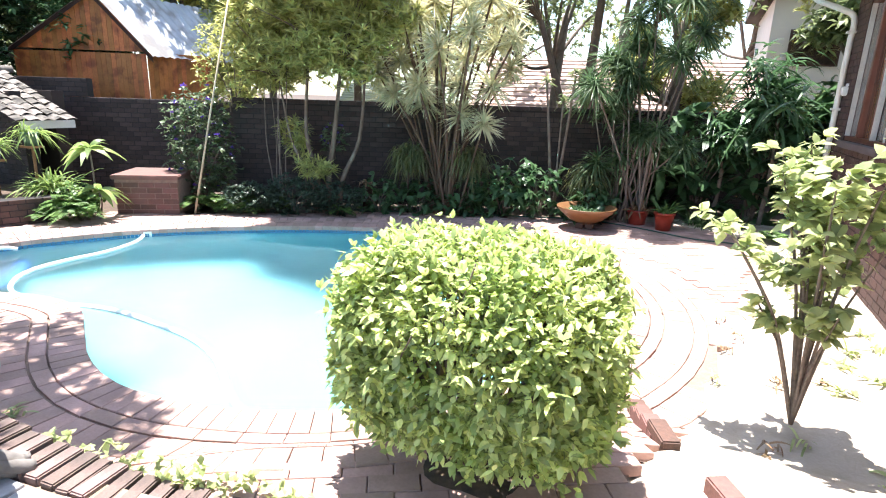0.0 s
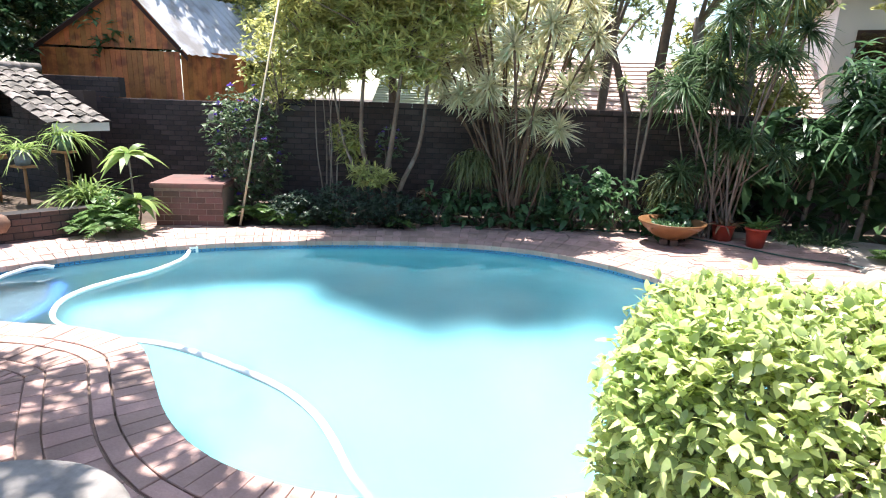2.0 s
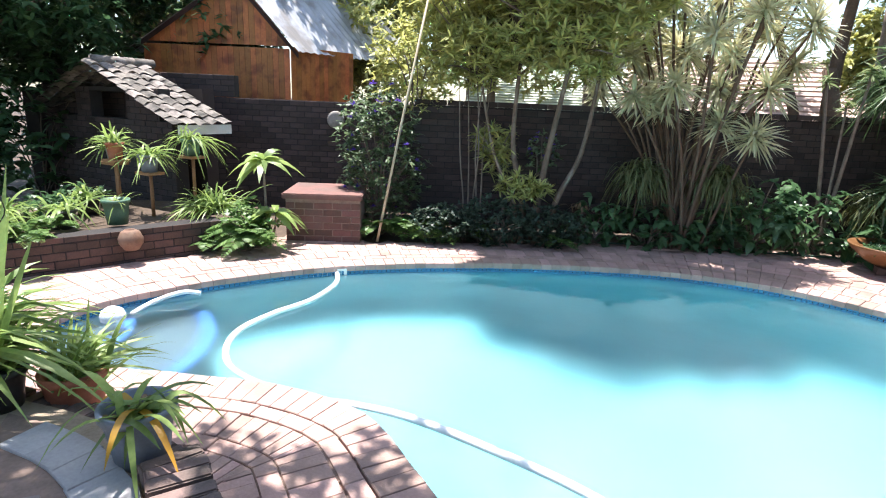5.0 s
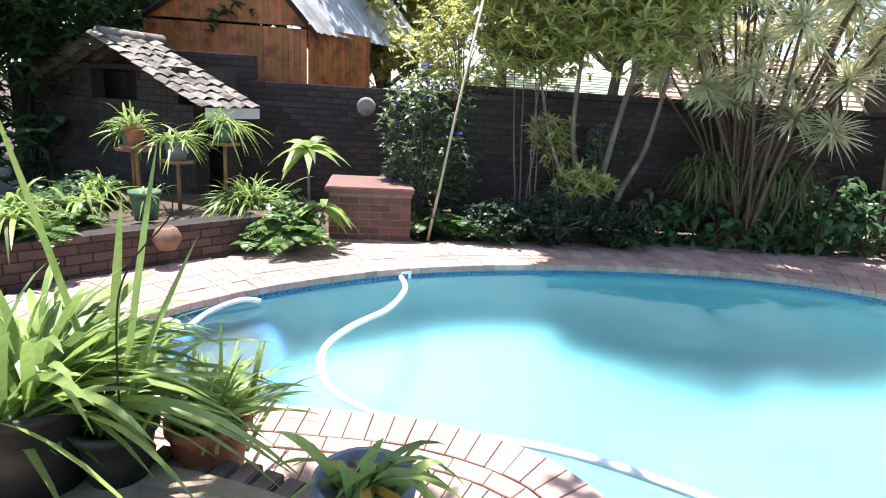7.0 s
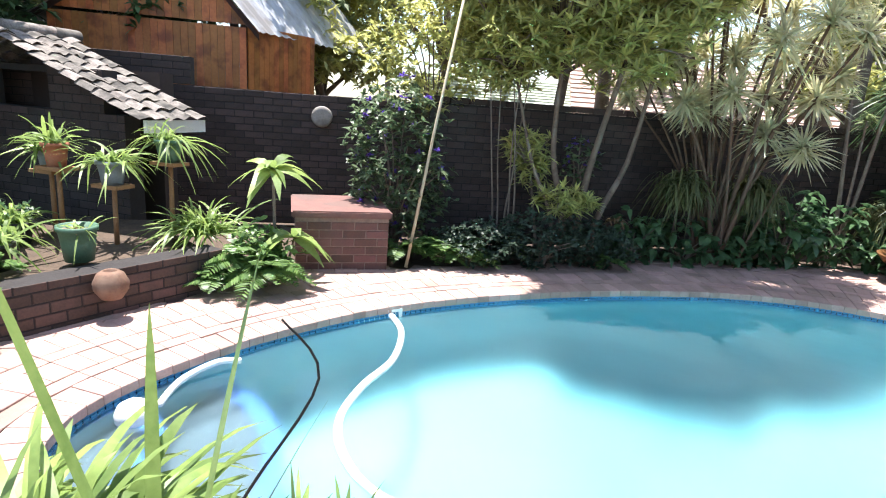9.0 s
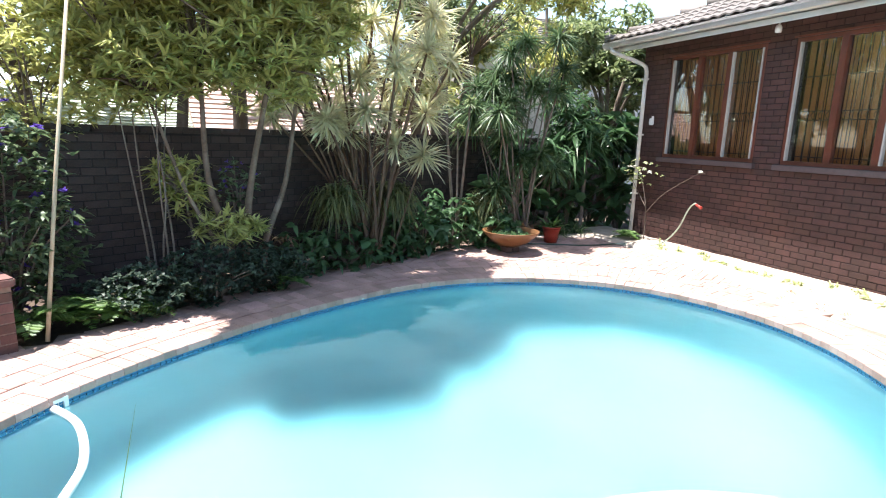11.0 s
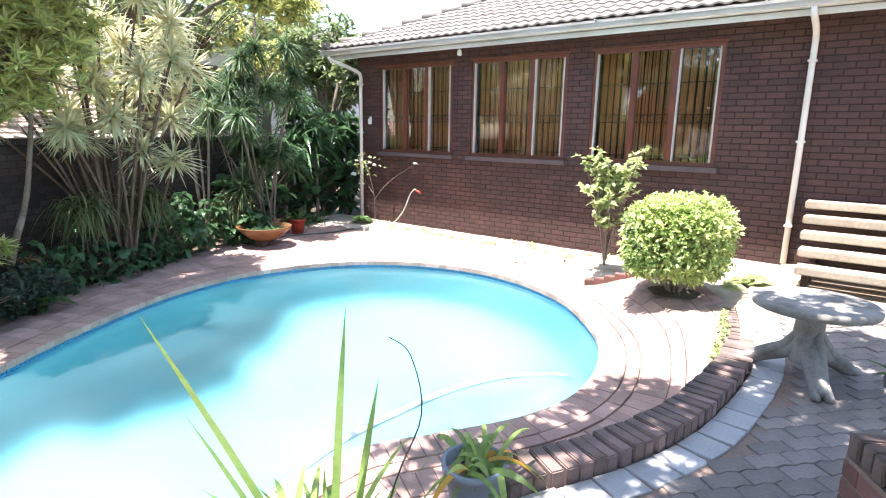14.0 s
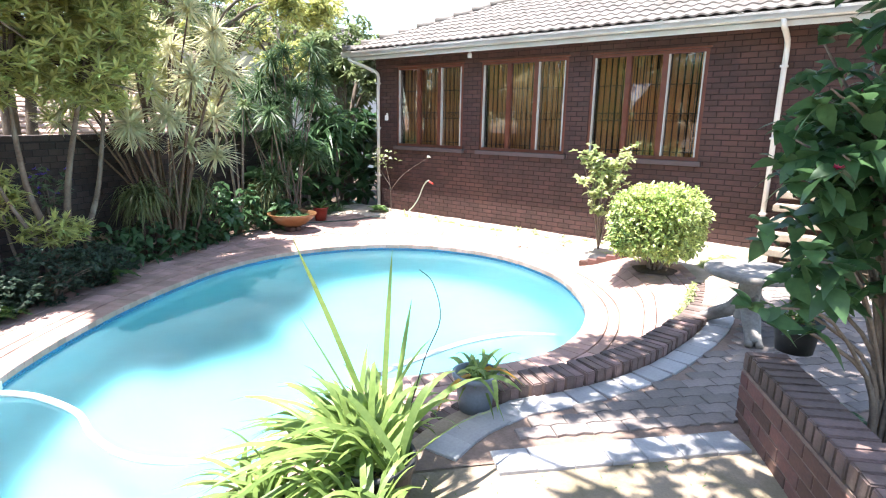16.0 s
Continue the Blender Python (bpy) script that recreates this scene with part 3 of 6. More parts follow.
# bedding under the bricks
xs, ys = np.linspace(-9.2, 1.85, 50), np.linspace(2.0, 11.4, 44)
vs, fs = [], []
for x in xs:
    for y in ys:
        vs.append((x, y, rise(x, y) - 0.014 - (0.035 if rise(x, y) > 0.002 else 0)))
for i in range(len(xs) - 1):
    for j in range(len(ys) - 1):
        cx, cy = (xs[i] + xs[i + 1]) / 2, (ys[j] + ys[j + 1]) / 2
        if inside(DECK, cx, cy) and not inside(POOL_XY, cx, cy) and pool_gap(cx, cy) > 0.25:
            fs.append([i * len(ys) + j, (i + 1) * len(ys) + j, (i + 1) * len(ys) + j + 1, i * len(ys) + j + 1])
link("bedding", raw(vs, fs), "joint", deck)
vs, fs = [], []
n = 400
for i in range(n):
    q, d, nn = at(i * length / n)
    for off, z in ((0.0, -0.075), (0.0, -0.03), (0.15, -0.03), (0.3, -0.03), (0.45, -0.028), (0.62, -0.025)):
        p = q - nn * sgn * off
        vs.append((*p, z + rise(*p)))
for i in range(n):
    b, c = 6 * i, 6 * ((i + 1) % n)
    fs += [[b + k, b + k + 1, c + k + 1, c + k] for k in range(5)]
link("coping_bed", raw(vs, fs), "joint", deck)

# house bed: pale sandy soil between the deck and the house wall
vs, fs = [], []
xs, ys = np.linspace(-0.9, 1.86, 24), np.linspace(2.3, 11.3, 60)
for x in xs:
    for y in ys:
        vs.append((x, y, max(rise(x, y), 0.06 * step(0.2, 1.2, x)) - (0.075 if inside(DECK, x, y) else 0.014) + 0.012 * noise.noise(Vector((x * 3, y * 3, 0)))))
for i in range(len(xs) - 1):
    for j in range(len(ys) - 1):
        cx, cy = (xs[i] + xs[i + 1]) / 2, (ys[j] + ys[j + 1]) / 2
        if pool_gap(cx, cy) > 0.7:
            fs.append([i * len(ys) + j, (i + 1) * len(ys) + j, (i + 1) * len(ys) + j + 1, i * len(ys) + j + 1])
tagged(link("flower_bed", raw(vs, fs, True), "sand"), "sunlit sandy flower bed along the house wall", "flower bed", kind="structure")

# ---- terrace ----
bm = bmesh.new()
poly = [(q.x, q.y) for q in KERB] + [(-14, 2.6), (-14, -8), (3, -8), (3, 2.3), (0.2, 2.5)]
f = bm.faces.new([bm.verts.new((x, y, TERRACE - 0.002)) for x, y in poly])
e = bmesh.ops.extrude_face_region(bm, geom=[f])
bmesh.ops.translate(bm, verts=[v for v in e["geom"] if isinstance(v, bmesh.types.BMVert)], vec=(0, 0, -0.45))
bmesh.ops.triangulate(bm, faces=[q for q in bm.faces if len(q.verts) > 4])
bmesh.ops.recalc_face_normals(bm, faces=bm.faces)
terrace = tagged(part("lawn", bm, "lawn"), "dry patchy lawn and sandy soil of the upper terrace", "lawn", kind="structure")

# ---- house ----
def brick_wall(thing, origin, angle, span, height, thick, openings, brick, mortar, near_span, course=0.085, brick_len=0.232, z_base=0.0, near_z=(0, 9), both=False):
    """A wall with a mortar core and proud bricks on its outer face (to the right of its way, looking along it). Openings: (u0, u1, z0, z1)."""
    c, s = math.cos(radians(angle)), math.sin(radians(angle))
    o = Vector((origin[0], origin[1], 0))
    U, N = Vector((c, s, 0)), Vector((s, -c, 0))
    us = sorted({0.0, span, *(v for op in openings for v in op[:2])})
    zs = sorted({z_base, height, *(v for op in openings for v in op[2:])})
    bm = bmesh.new()
    for a, b in zip(us, us[1:]):
        for z0, z1 in zip(zs, zs[1:]):
            mu, mz = (a + b) / 2, (z0 + z1) / 2
            if any(p[0] < mu < p[1] and p[2] < mz < p[3] for p in openings):
                continue
            box(bm, a, b, 0, thick, z0, z1)
    bm.transform(Matrix.Translation(o) @ Matrix.Rotation(radians(angle), 4, "Z"))
    core = part("core", bm, mortar, thing)
    whole = []
    vs, fs = [], []
    bl, bh, pr = brick_len - 0.011, course - 0.011, 0.006

    def put(u0, u1, z0, z1):
        b = len(vs)
        e = 0.003
        j = rng.uniform(-0.0015, 0.0015)
        for u, z, d in ((u0, z0, 0), (u1, z0, 0), (u1, z1, 0), (u0, z1, 0), (u0 + e, z0 + e, pr + j), (u1 - e, z0 + e, pr + j), (u1 - e, z1 - e, pr + j), (u0 + e, z1 - e, pr + j)):
            vs.append(o + U * u + N * d + Vector((0, 0, z)))
        fs.extend([[b + 4, b + 5, b + 6, b + 7], [b, b + 1, b + 5, b + 4], [b + 1, b + 2, b + 6, b + 5], [b + 2, b + 3, b + 7, b + 6], [b + 3, b, b + 4, b + 7]])

    z, row = z_base, 0
    while z + bh <= height + 0.02:
        z0, z1 = z + 0.005, min(z + 0.005 + bh, height)
        u = -brick_len / 2 if row % 2 else 0.0
        while u < span:
            a, b = max(u, 0.0), min(u + bl, span)
            pieces = [(a, b)]
            for p in openings:
                if p[2] < z1 - 0.02 and p[3] > z0 + 0.02:
                    nxt = []
                    for a2, b2 in pieces:
                        if b2 <= p[0] or a2 >= p[1]:
                            nxt.append((a2, b2))
                        else:
                            if a2 < p[0]:
                                nxt.append((a2, p[0]))
                            if b2 > p[1]:
                                nxt.append((p[1], b2))
                    pieces = nxt
            for a2, b2 in pieces:
                if b2 - a2 < 0.03:
                    continue
                if abs(b2 - a2 - bl) < 1e-6 and near_span[0] < a2 < near_span[1] and near_z[0] < z0 < near_z[1] and len(whole) < 290:
                    whole.append((a2, z0))
                else:
                    put(a2, b2, z0, z1)
            u += brick_len
        z += course
        row += 1
    tagged(link("brickwork", raw(vs, fs), brick, thing), kind="stuff")
    e, h = 0.003, bh
    mesh = raw([(0, 0, 0), (bl, 0, 0), (bl, 0, h), (0, 0, h), (e, -pr, e), (bl - e, -pr, e), (bl - e, -pr, h - e), (e, -pr, h - e)],
               [[4, 5, 6, 7], [0, 1, 5, 4], [1, 2, 6, 5], [2, 3, 7, 6], [3, 0, 4, 7]])
    mesh.materials.append(M[brick + "_one"])
    for a2, z0 in whole:
        ob = new("brick", mesh)
        ob.matrix_world = Matrix.Translation(o + U * a2 + Vector((0, 0, z0))) @ Matrix.Rotation(radians(angle), 4, "Z")
        ob.parent = thing
    return core


HX = 1.855
WINDOWS = [(8.08, 9.95), (5.74, 7.64), (3.40, 5.30)]
WZ0, WZ1 = 1.53, 3.24
NORTH_END = 10.62
house = empty("house_wall", "dark red-brown painted brick house wall in eave shade", "wall", kind="structure")
# the wall runs from its far corner towards the stairs, so that its face looks at the pool
brick_wall(house, (HX, NORTH_END), -90, 13.5, 3.62, 0.22, [(NORTH_END - b, NORTH_END - a, WZ0, WZ1) for a, b in WINDOWS] + [(11.0, 12.6, 0.9, 3.0)], "house_brick", "house_mortar", (5.35, 8.2), near_z=(0.0, 1.4))
side = empty("house_end_wall", "dark brick end wall of the house", "wall", kind="structure")
part("core", boxbm(HX + 0.22, 9.0, NORTH_END - 0.22, NORTH_END, 0.0, 3.6), "house_brick", side)
# room back, floor and ceiling, coloured near black in place of shade
part("back_core", boxbm(HX + 4.0, HX + 4.1, -2.8, NORTH_END - 0.23, 0.0, 3.6), "unlit_interior", side)
part("room_floor", boxbm(HX + 0.23, HX + 3.99, -2.8, NORTH_END - 0.23, 0.5, 0.55), "unlit_interior", side)
part("room_ceiling", boxbm(HX + 0.23, HX + 3.99, -2.8, NORTH_END - 0.23, 3.4, 3.45), "unlit_interior", side)


def window(y0, y1):
    w = empty("window_1", "red-brown timber window with three panes, burglar bars and orange vertical blinds", "window", HX, (y0 + y1) / 2, 0, kind="structure")
    h = (y1 - y0) / 2
    bm = bmesh.new()
    f = 0.055
    for a, b, c, d in ((-h, h, WZ1 - f, WZ1), (-h, h, WZ0, WZ0 + f), (-h, -h + f, WZ0 + f, WZ1 - f), (h - f, h, WZ0 + f, WZ1 - f)):
        box(bm, 0.012, 0.09, a, b, c, d)
    part("window_frame", bm, "frame_wood", w)
    third = 2 * (h - f) / 3
    for k in (1, 2):
        y = -h + f + k * third
        part("mullion", boxbm(0.0, 0.085, y - 0.045, y + 0.045, WZ0 + f, WZ1 - f, bevel=0.006), "frame_wood", w)
    for k in range(3):
        a, b = -h + f + k * third + (0.047 if k else 0.002), -h + f + (k + 1) * third - (0.047 if k < 2 else 0.002)
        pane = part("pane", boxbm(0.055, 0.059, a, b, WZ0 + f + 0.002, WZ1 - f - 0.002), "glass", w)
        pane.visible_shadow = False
    for y in (-h + f + 0.012, h - f - 0.012, -h + f + third - 0.06):
        part("steel_edge", boxbm(-0.004, 0.05, y - 0.011, y + 0.011, WZ0 + f + 0.002, WZ1 - f - 0.002), "window_steel", w, "pale sunlit window edge")
    part("window_sill", boxbm(-0.075, 0.1, -h - 0.06, h + 0.06, WZ0 - 0.085, WZ0 - 0.004, bevel=0.008), "sill", w)
    part("lintel_board", boxbm(-0.02, 0.012, -h - 0.03, h + 0.03, WZ1 + 0.002, WZ1 + 0.03), "frame_wood", w)
    sp = []
    n = int(2 * h / 0.10)
    for i in range(n):
        y = -h + 0.09 + (2 * h - 0.18) * i / (n - 1)
        sp.append(([(0.16, y, WZ0 + 0.06), (0.16, y, WZ1 - 0.06)], 0.006, 0.006))
    for z in (WZ0 + 0.12, WZ0 + 0.62, WZ0 + 0.74, WZ0 + 1.2):
        sp.append(([(0.16, -h + 0.06, z), (0.16, h - 0.06, z)], 0.007, 0.007))
    for i in range(n - 1):
        y = -h + 0.09 + (2 * h - 0.18) * (i + 0.5) / (n - 1)
        sp.append((spline([(0.16, y - 0.045, WZ0 + 0.62), (0.16, y, WZ0 + 0.68), (0.16, y - 0.045, WZ0 + 0.74)], 3), 0.005, 0.005))
    link("burglar_bars", tubes(sp, 5), "bars", w, "dark burglar bar grille behind the glass")
    # vertical blind slats
    m = int(2 * h / 0.112)
    slat = raw([(-0.012, -0.042, 0), (0.002, 0, 0), (-0.012, 0.042, 0), (-0.012, -0.042, 1.72), (0.002, 0, 1.72), (-0.012, 0.042, 1.72)], [[0, 1, 4, 3], [1, 2, 5, 4]], True)
    slat.materials.append(M["curtain"])
    for i in range(m):
        ob = new("blind_slat", slat)
        ob.parent = w
        ob.location = (0.215, -h + 0.06 + (2 * h - 0.12) * (i + 0.5) / m, WZ0 + 0.01)
        ob.rotation_euler = (0, 0, rng.normal(0.25, 0.12))
    return w


for k, (a, b) in enumerate(WINDOWS):
    window(a, b).name = f"window_{k + 1}"

# house roof: hipped, wavy concrete tiles
EX, EZ = 1.36, 3.60
SL = math.tan(radians(24))
roof = empty("house_roof", "grey-brown concrete tile roof with a hip", "roof", kind="structure")
bm = bmesh.new()
yh = 11.2
vv = [bm.verts.new(p) for p in ((EX, -4, EZ), (EX, yh, EZ), (EX + 4.5, yh - 4.5, EZ + 4.5 * SL), (EX + 4.5, -4, EZ + 4.5 * SL), (EX + 9, yh, EZ))]
bm.faces.new(vv[:4])
bm.faces.new((vv[1], vv[4], vv[2]))
part("roof_deck", bm, "roof_tile", roof)
vs, fs = [], []
for c in range(16):
    d0, d1 = c * 0.3, c * 0.3 + 0.32
    y = -3.0
    while y < yh - d0 * math.cos(radians(24)) - 0.05:
        b = len(vs)
        seg = 6
        for i in range(seg + 1):
            yy = y + 0.2 * i / seg
            w = 0.014 * math.sin(2 * math.pi * i / seg)
            for d, lift in ((d0, 0.045), (d0, 0.02), (d1, 0.02)):
                vs.append((EX - 0.03 + d * math.cos(radians(24)), min(yy, yh - d * 0.91), EZ + d * math.sin(radians(24)) + lift + w))
        for i in range(seg):
            p = b + 3 * i
            fs += [[p, p + 2, p + 5, p + 3], [p + 1, p, p + 3, p + 4]]
        y += 0.2
tagged(link("roof_tile", raw(vs, fs), "roof_tile", roof), kind="stuff")
hip = [((EX + k * 0.3, yh - k * 0.3, EZ + 0.05 + k * 0.3 * SL), (EX + k * 0.3 + 0.32, yh - k * 0.3 - 0.32, EZ + 0.09 + k * 0.32 * SL)) for k in range(14)]
link("hip_cap", tubes([(p, 0.09, 0.08) for p in hip], 8), "roof_tile", roof, "rounded hip cap tiles")
part("fascia", boxbm(EX + 0.09, EX + 0.115, -4, yh - 0.1, EZ - 0.2, EZ - 0.01), "white_paint", roof, "white painted fascia board")
part("soffit", boxbm(EX + 0.118, HX + 0.05, -4, yh - 0.1, EZ - 0.03, EZ - 0.012), "white_paint", roof)
bm = bmesh.new()
prof = [(0.0, 0.0), (-0.115, 0.0), (-0.125, -0.04), (-0.11, -0.10), (-0.07, -0.125), (-0.01, -0.125)]
g0 = [bm.verts.new((EX + 0.085 + a, -4, EZ - 0.005 + z)) for a, z in prof[1:]]
g1 = [bm.verts.new((EX + 0.085 + a, yh + 0.02, EZ - 0.005 + z)) for a, z in prof[1:]]
for i in range(len(g0) - 1):
    bm.faces.new((g0[i], g0[i + 1], g1[i + 1], g1[i]))
bm.faces.new(g1)
bmesh.ops.solidify(bm, geom=bm.faces[:], thickness=0.004)
gutter = tagged(part("gutter", bm, "white_paint"), "white painted metal gutter under the tiles", "gutter", kind="structure")
for y in np.arange(-1.5, 11, 1.1):
    part("bracket", boxbm(EX - 0.05, EX + 0.088, y - 0.012, y + 0.012, EZ - 0.006, EZ + 0.004), "white_paint", gutter)


def downpipe(y, top, foot, label):
    d = empty("downpipe", label, "downpipe", kind="structure")
    link("pipe", tubes([(spline(top, 5) + [Vector(foot)], 0.038, 0.038)], 10), "white_paint", d)
    for z in (0.8, 1.9, 2.9):
        bm = boxbm(HX - 0.115, HX - 0.003, y - 0.05, y + 0.05, z, z + 0.03, bevel=0.005)
        part("bracket", bm, "white_paint", d)


downpipe(10.5, [(EX + 0.02, 11.0, 3.48), (EX + 0.03, 10.95, 3.4), (HX - 0.2, 10.6, 3.22), (HX - 0.06, 10.5, 3.1), (HX - 0.055, 10.5, 2.8)], (HX - 0.055, 10.5, 0.1), "white downpipe at the house corner with an offset bend")
downpipe(2.38, [(EX + 0.02, 2.4, 3.48), (EX + 0.04, 2.39, 3.4), (HX - 0.2, 2.38, 3.3), (HX - 0.06, 2.38, 3.2), (HX - 0.055, 2.38, 2.9)], (HX - 0.055, 2.38, 0.3), "weathered white downpipe beside the stairs")

# ---- garden walls ----
WA = 28.0
wc, ws = math.cos(radians(WA)), math.sin(radians(WA))


def on_wall(u, off=0.0, z=0.0, base=(-6.3, 8.9)):
    """A place on the garden wall: u along it, off metres in front of its face."""
    return Vector((base[0] + u * wc + off * ws, base[1] + u * ws - off * wc, z))


back_wall = empty("garden_wall", "dark weathered brick boundary wall behind the plants", "wall", kind="structure")
p = on_wall(-1.0)
brick_wall(back_wall, (p.x, p.y), WA, 13.0, 1.72, 0.22, [], "wall_brick", "wall_mortar", (0.0, 5.0), near_z=(0.4, 1.72))
vs, fs = [], []
for i in range(56):
    q = on_wall(-1.0 + i * 0.232, 0.012)
    part_b = boxbm(0.003, 0.229, -0.03, 0.25, 0.0, 0.07, bevel=0.008)
    part_b.transform(Matrix.Translation((q.x, q.y, 1.722)) @ Matrix.Rotation(radians(WA), 4, "Z"))
    part("coping_brick", part_b, "wall_brick_one", back_wall)
left_wall = empty("garden_wall_left", "dark weathered brick wall with a raised section", "wall", kind="structure")
LB = (-8.75, 8.6)
p = on_wall(-4.5, 0, 0, LB)
brick_wall(left_wall, (p.x, p.y), WA, 6.3, 1.70, 0.22, [], "wall_brick", "wall_mortar", (2.8, 5.6), near_z=(0.5, 1.75))
p = on_wall(-4.5, 0.004, 0, LB)
brick_wall(left_wall, (p.x, p.y), WA, 2.98, 2.03, 0.20, [], "wall_brick", "wall_mortar", (9, 9), z_base=1.705)
# corner house of the wall beside the pool end, closing the place
end_wall = empty("garden_wall_end", "dark brick wall closing the garden", "wall", kind="structure")
p = on_wall(-4.5, 0, 0, LB)
brick_wall(end_wall, (p.x - 0.1, p.y - 0.06), -62 - 180, 0.3, 1.7, 0.2, [], "wall_brick", "wall_mortar", (9, 9))

# ---- plants ----
def trunkset(specs, sides=7):
    return tubes([(spline(p, 5), a, b) for p, a, b in specs], sides)


def whorl_tree(name, label, x, y, stems, crowns, leaf, bark, per=13, L=0.16, W=0.026, rosette_count=60, category="tree", droop=0.25, kind="strap", low=-0.4, segs=2):
    """Several bent stems, twigs to the ends, and a crown of small leaf rosettes round each crown centre."""
    t = empty(name, label, category, x, y, 0)
    sp = []
    for (bx, by), (tx, ty, tz), r in stems:
        mx, my = (bx + tx) / 2 + rng.uniform(-0.12, 0.12), (by + ty) / 2 + rng.uniform(-0.12, 0.12)
        sp.append(([(bx, by, -0.08), (bx * 0.8 + mx * 0.2, by * 0.8 + my * 0.2, tz * 0.25), (mx, my, tz * 0.55), (tx, ty, tz)], r, r * 0.4))
    C = []
    for (cx, cy, cz), (rx, ry, rz) in crowns:
        pts = blob(int(rosette_count * rx * ry * rz * 6) + 6, (cx, cy, cz), (rx, ry, rz), 0.3)
        C.append(pts)
        near_stem = min(stems, key=lambda q: (q[1][0] - cx) ** 2 + (q[1][1] - cy) ** 2 + (q[1][2] - cz) ** 2)
        root = Vector(near_stem[1])
        for q in pts[:: max(1, len(pts) // 14)]:
            q = Vector(q)
            m = (root + q) / 2 + Vector((0, 0, 0.06))
            sp.append(([root, m, q], 0.018, 0.005))
    link("trunk", trunkset(sp), bark, t)
    C = np.concatenate(C)
    link("crown", rosettes(C, per, L, W, droop, low, 1.0, kind, segs), leaf, t)
    return t


def spike_plant(name, label, x, y, stems, leaf, bark, per=70, L=0.42, W=0.028, droop=0.35, category="dracaena", low=-0.5):
    """Bare canes, each with a ball of long narrow leaves at its end. Stems: foot, head, cane radius, head scale."""
    t = empty(name, label, category, x, y, 0)
    sp = []
    for (bx, by), (tx, ty, tz), r, k in stems:
        sp.append(([(bx, by, -0.08), (bx * 0.6 + tx * 0.4 + rng.uniform(-0.06, 0.06), by * 0.6 + ty * 0.4, tz * 0.5), (tx, ty, tz)], r, r * 0.6))
    for one in sp:
        link("cane", trunkset([one]), bark, t)
    for (bx, by), (tx, ty, tz), r, k in stems:
        C = np.array([(tx, ty, tz + 0.02 * i) for i in range(-2, 5)])
        link("leaf_head", rosettes(C, int(per / 7), L * k, W, droop, low, 1.0, "strap", 3), leaf, t)
    return t


def leafy_mound(name, label, category, x, y, z, radii, n, per, L, W, leaf, kind="oval", droop=0.3, low=-0.2, hollow=0.35, stems=0, flower=None, bark="bark", stuff=False):
    t = empty(name, label, category, x, y, z)
    C = blob(n, (0, 0, radii[2] * 0.9), radii, hollow)
    C[:, 2] = np.maximum(C[:, 2], 0.02)
    link("foliage", rosettes(C, per, L, W, droop, low, 1.0, kind, 3 if kind == "oval" else 3), leaf, t)
    if stems:
        sp = []
        for q in C[:: max(1, len(C) // stems)][:stems]:
            sp.append(([(rng.uniform(-0.06, 0.06), rng.uniform(-0.06, 0.06), -0.06), (q[0] * 0.4, q[1] * 0.4, q[2] * 0.6), tuple(q)], 0.014, 0.004))
        for one in sp:
            link("stem", trunkset([one], 5), bark, t)
    if flower:
        fm, cnt, size = flower
        F = C[rng.integers(0, len(C), cnt)] + np.array((0, 0, 0.06)) + rng.uniform(-0.05, 0.05, (cnt, 3))
        for k in range(cnt):
            link("flower", rosettes(F[k:k + 1], 9, size, size * 0.6, 0.1, -0.2, 1, "oval", 2), fm, t)
    return t


def strap_plant(name, label, x, y, z, n, L, W, leaf="strap_leaf", droop=0.75, low=0.35, r=0.05, category="strap plant", yellow=0, parent=None, away=False):
    t = parent or empty(name, label, category, x, y, z)
    P = np.stack([rng.normal(0, r, n), rng.normal(0, r, n), np.full(n, 0.0)], 1)
    D = sphere_dirs(n, low, 0.98)
    if away:  # leaves grow away from the path
        D[:, 1] = np.where(D[:, 1] < -0.15, -D[:, 1], D[:, 1])
    me = leaves(P, D, L * rng.uniform(0.55, 1.2, n), W * rng.uniform(0.7, 1.2, n), droop * rng.uniform(0.5, 1.3, n), "strap", 6, 0.35)
    ob = link("foliage", me, leaf, t)
    if parent:
        ob.location = (x, y, z)
    if yellow:
        D = sphere_dirs(yellow, 0.3, 0.8)
        ob2 = link("yellow_leaf", leaves(np.zeros((yellow, 3)), D, L, W, 0.8, "strap", 6, 0.3), "yellow_leaf", t, "yellowing leaf")
        if parent:
            ob2.location = (x, y, z)
    return t


def fern(name, label, x, y, z, n, L, leaf="fern_leaf", droop=0.6, low=0.25):
    t = empty(name, label, "fern", x, y, z)
    D = sphere_dirs(n, low, 0.95)
    P2, D2, L2 = [], [], []
    for d in D:
        l = L * rng.uniform(0.7, 1.1)
        side = unit(np.cross(d, (0, 0, 1)))
        for s in np.linspace(0.12, 1.0, 18):
            q = d * l * s - np.array((0, 0, droop * l * s * s))
            w = 0.30 * l * math.sin(math.pi * (0.1 + 0.85 * s)) + 0.01
            for sg in (-1, 1):
                P2.append(q)
                D2.append(side * sg + d * 0.5 - np.array((0, 0, 0.25)))
                L2.append(w)
    link("frond", leaves(P2, D2, np.array(L2), 0.028 * L / 0.4, 0.15, "oval", 2), leaf, t)
    return t


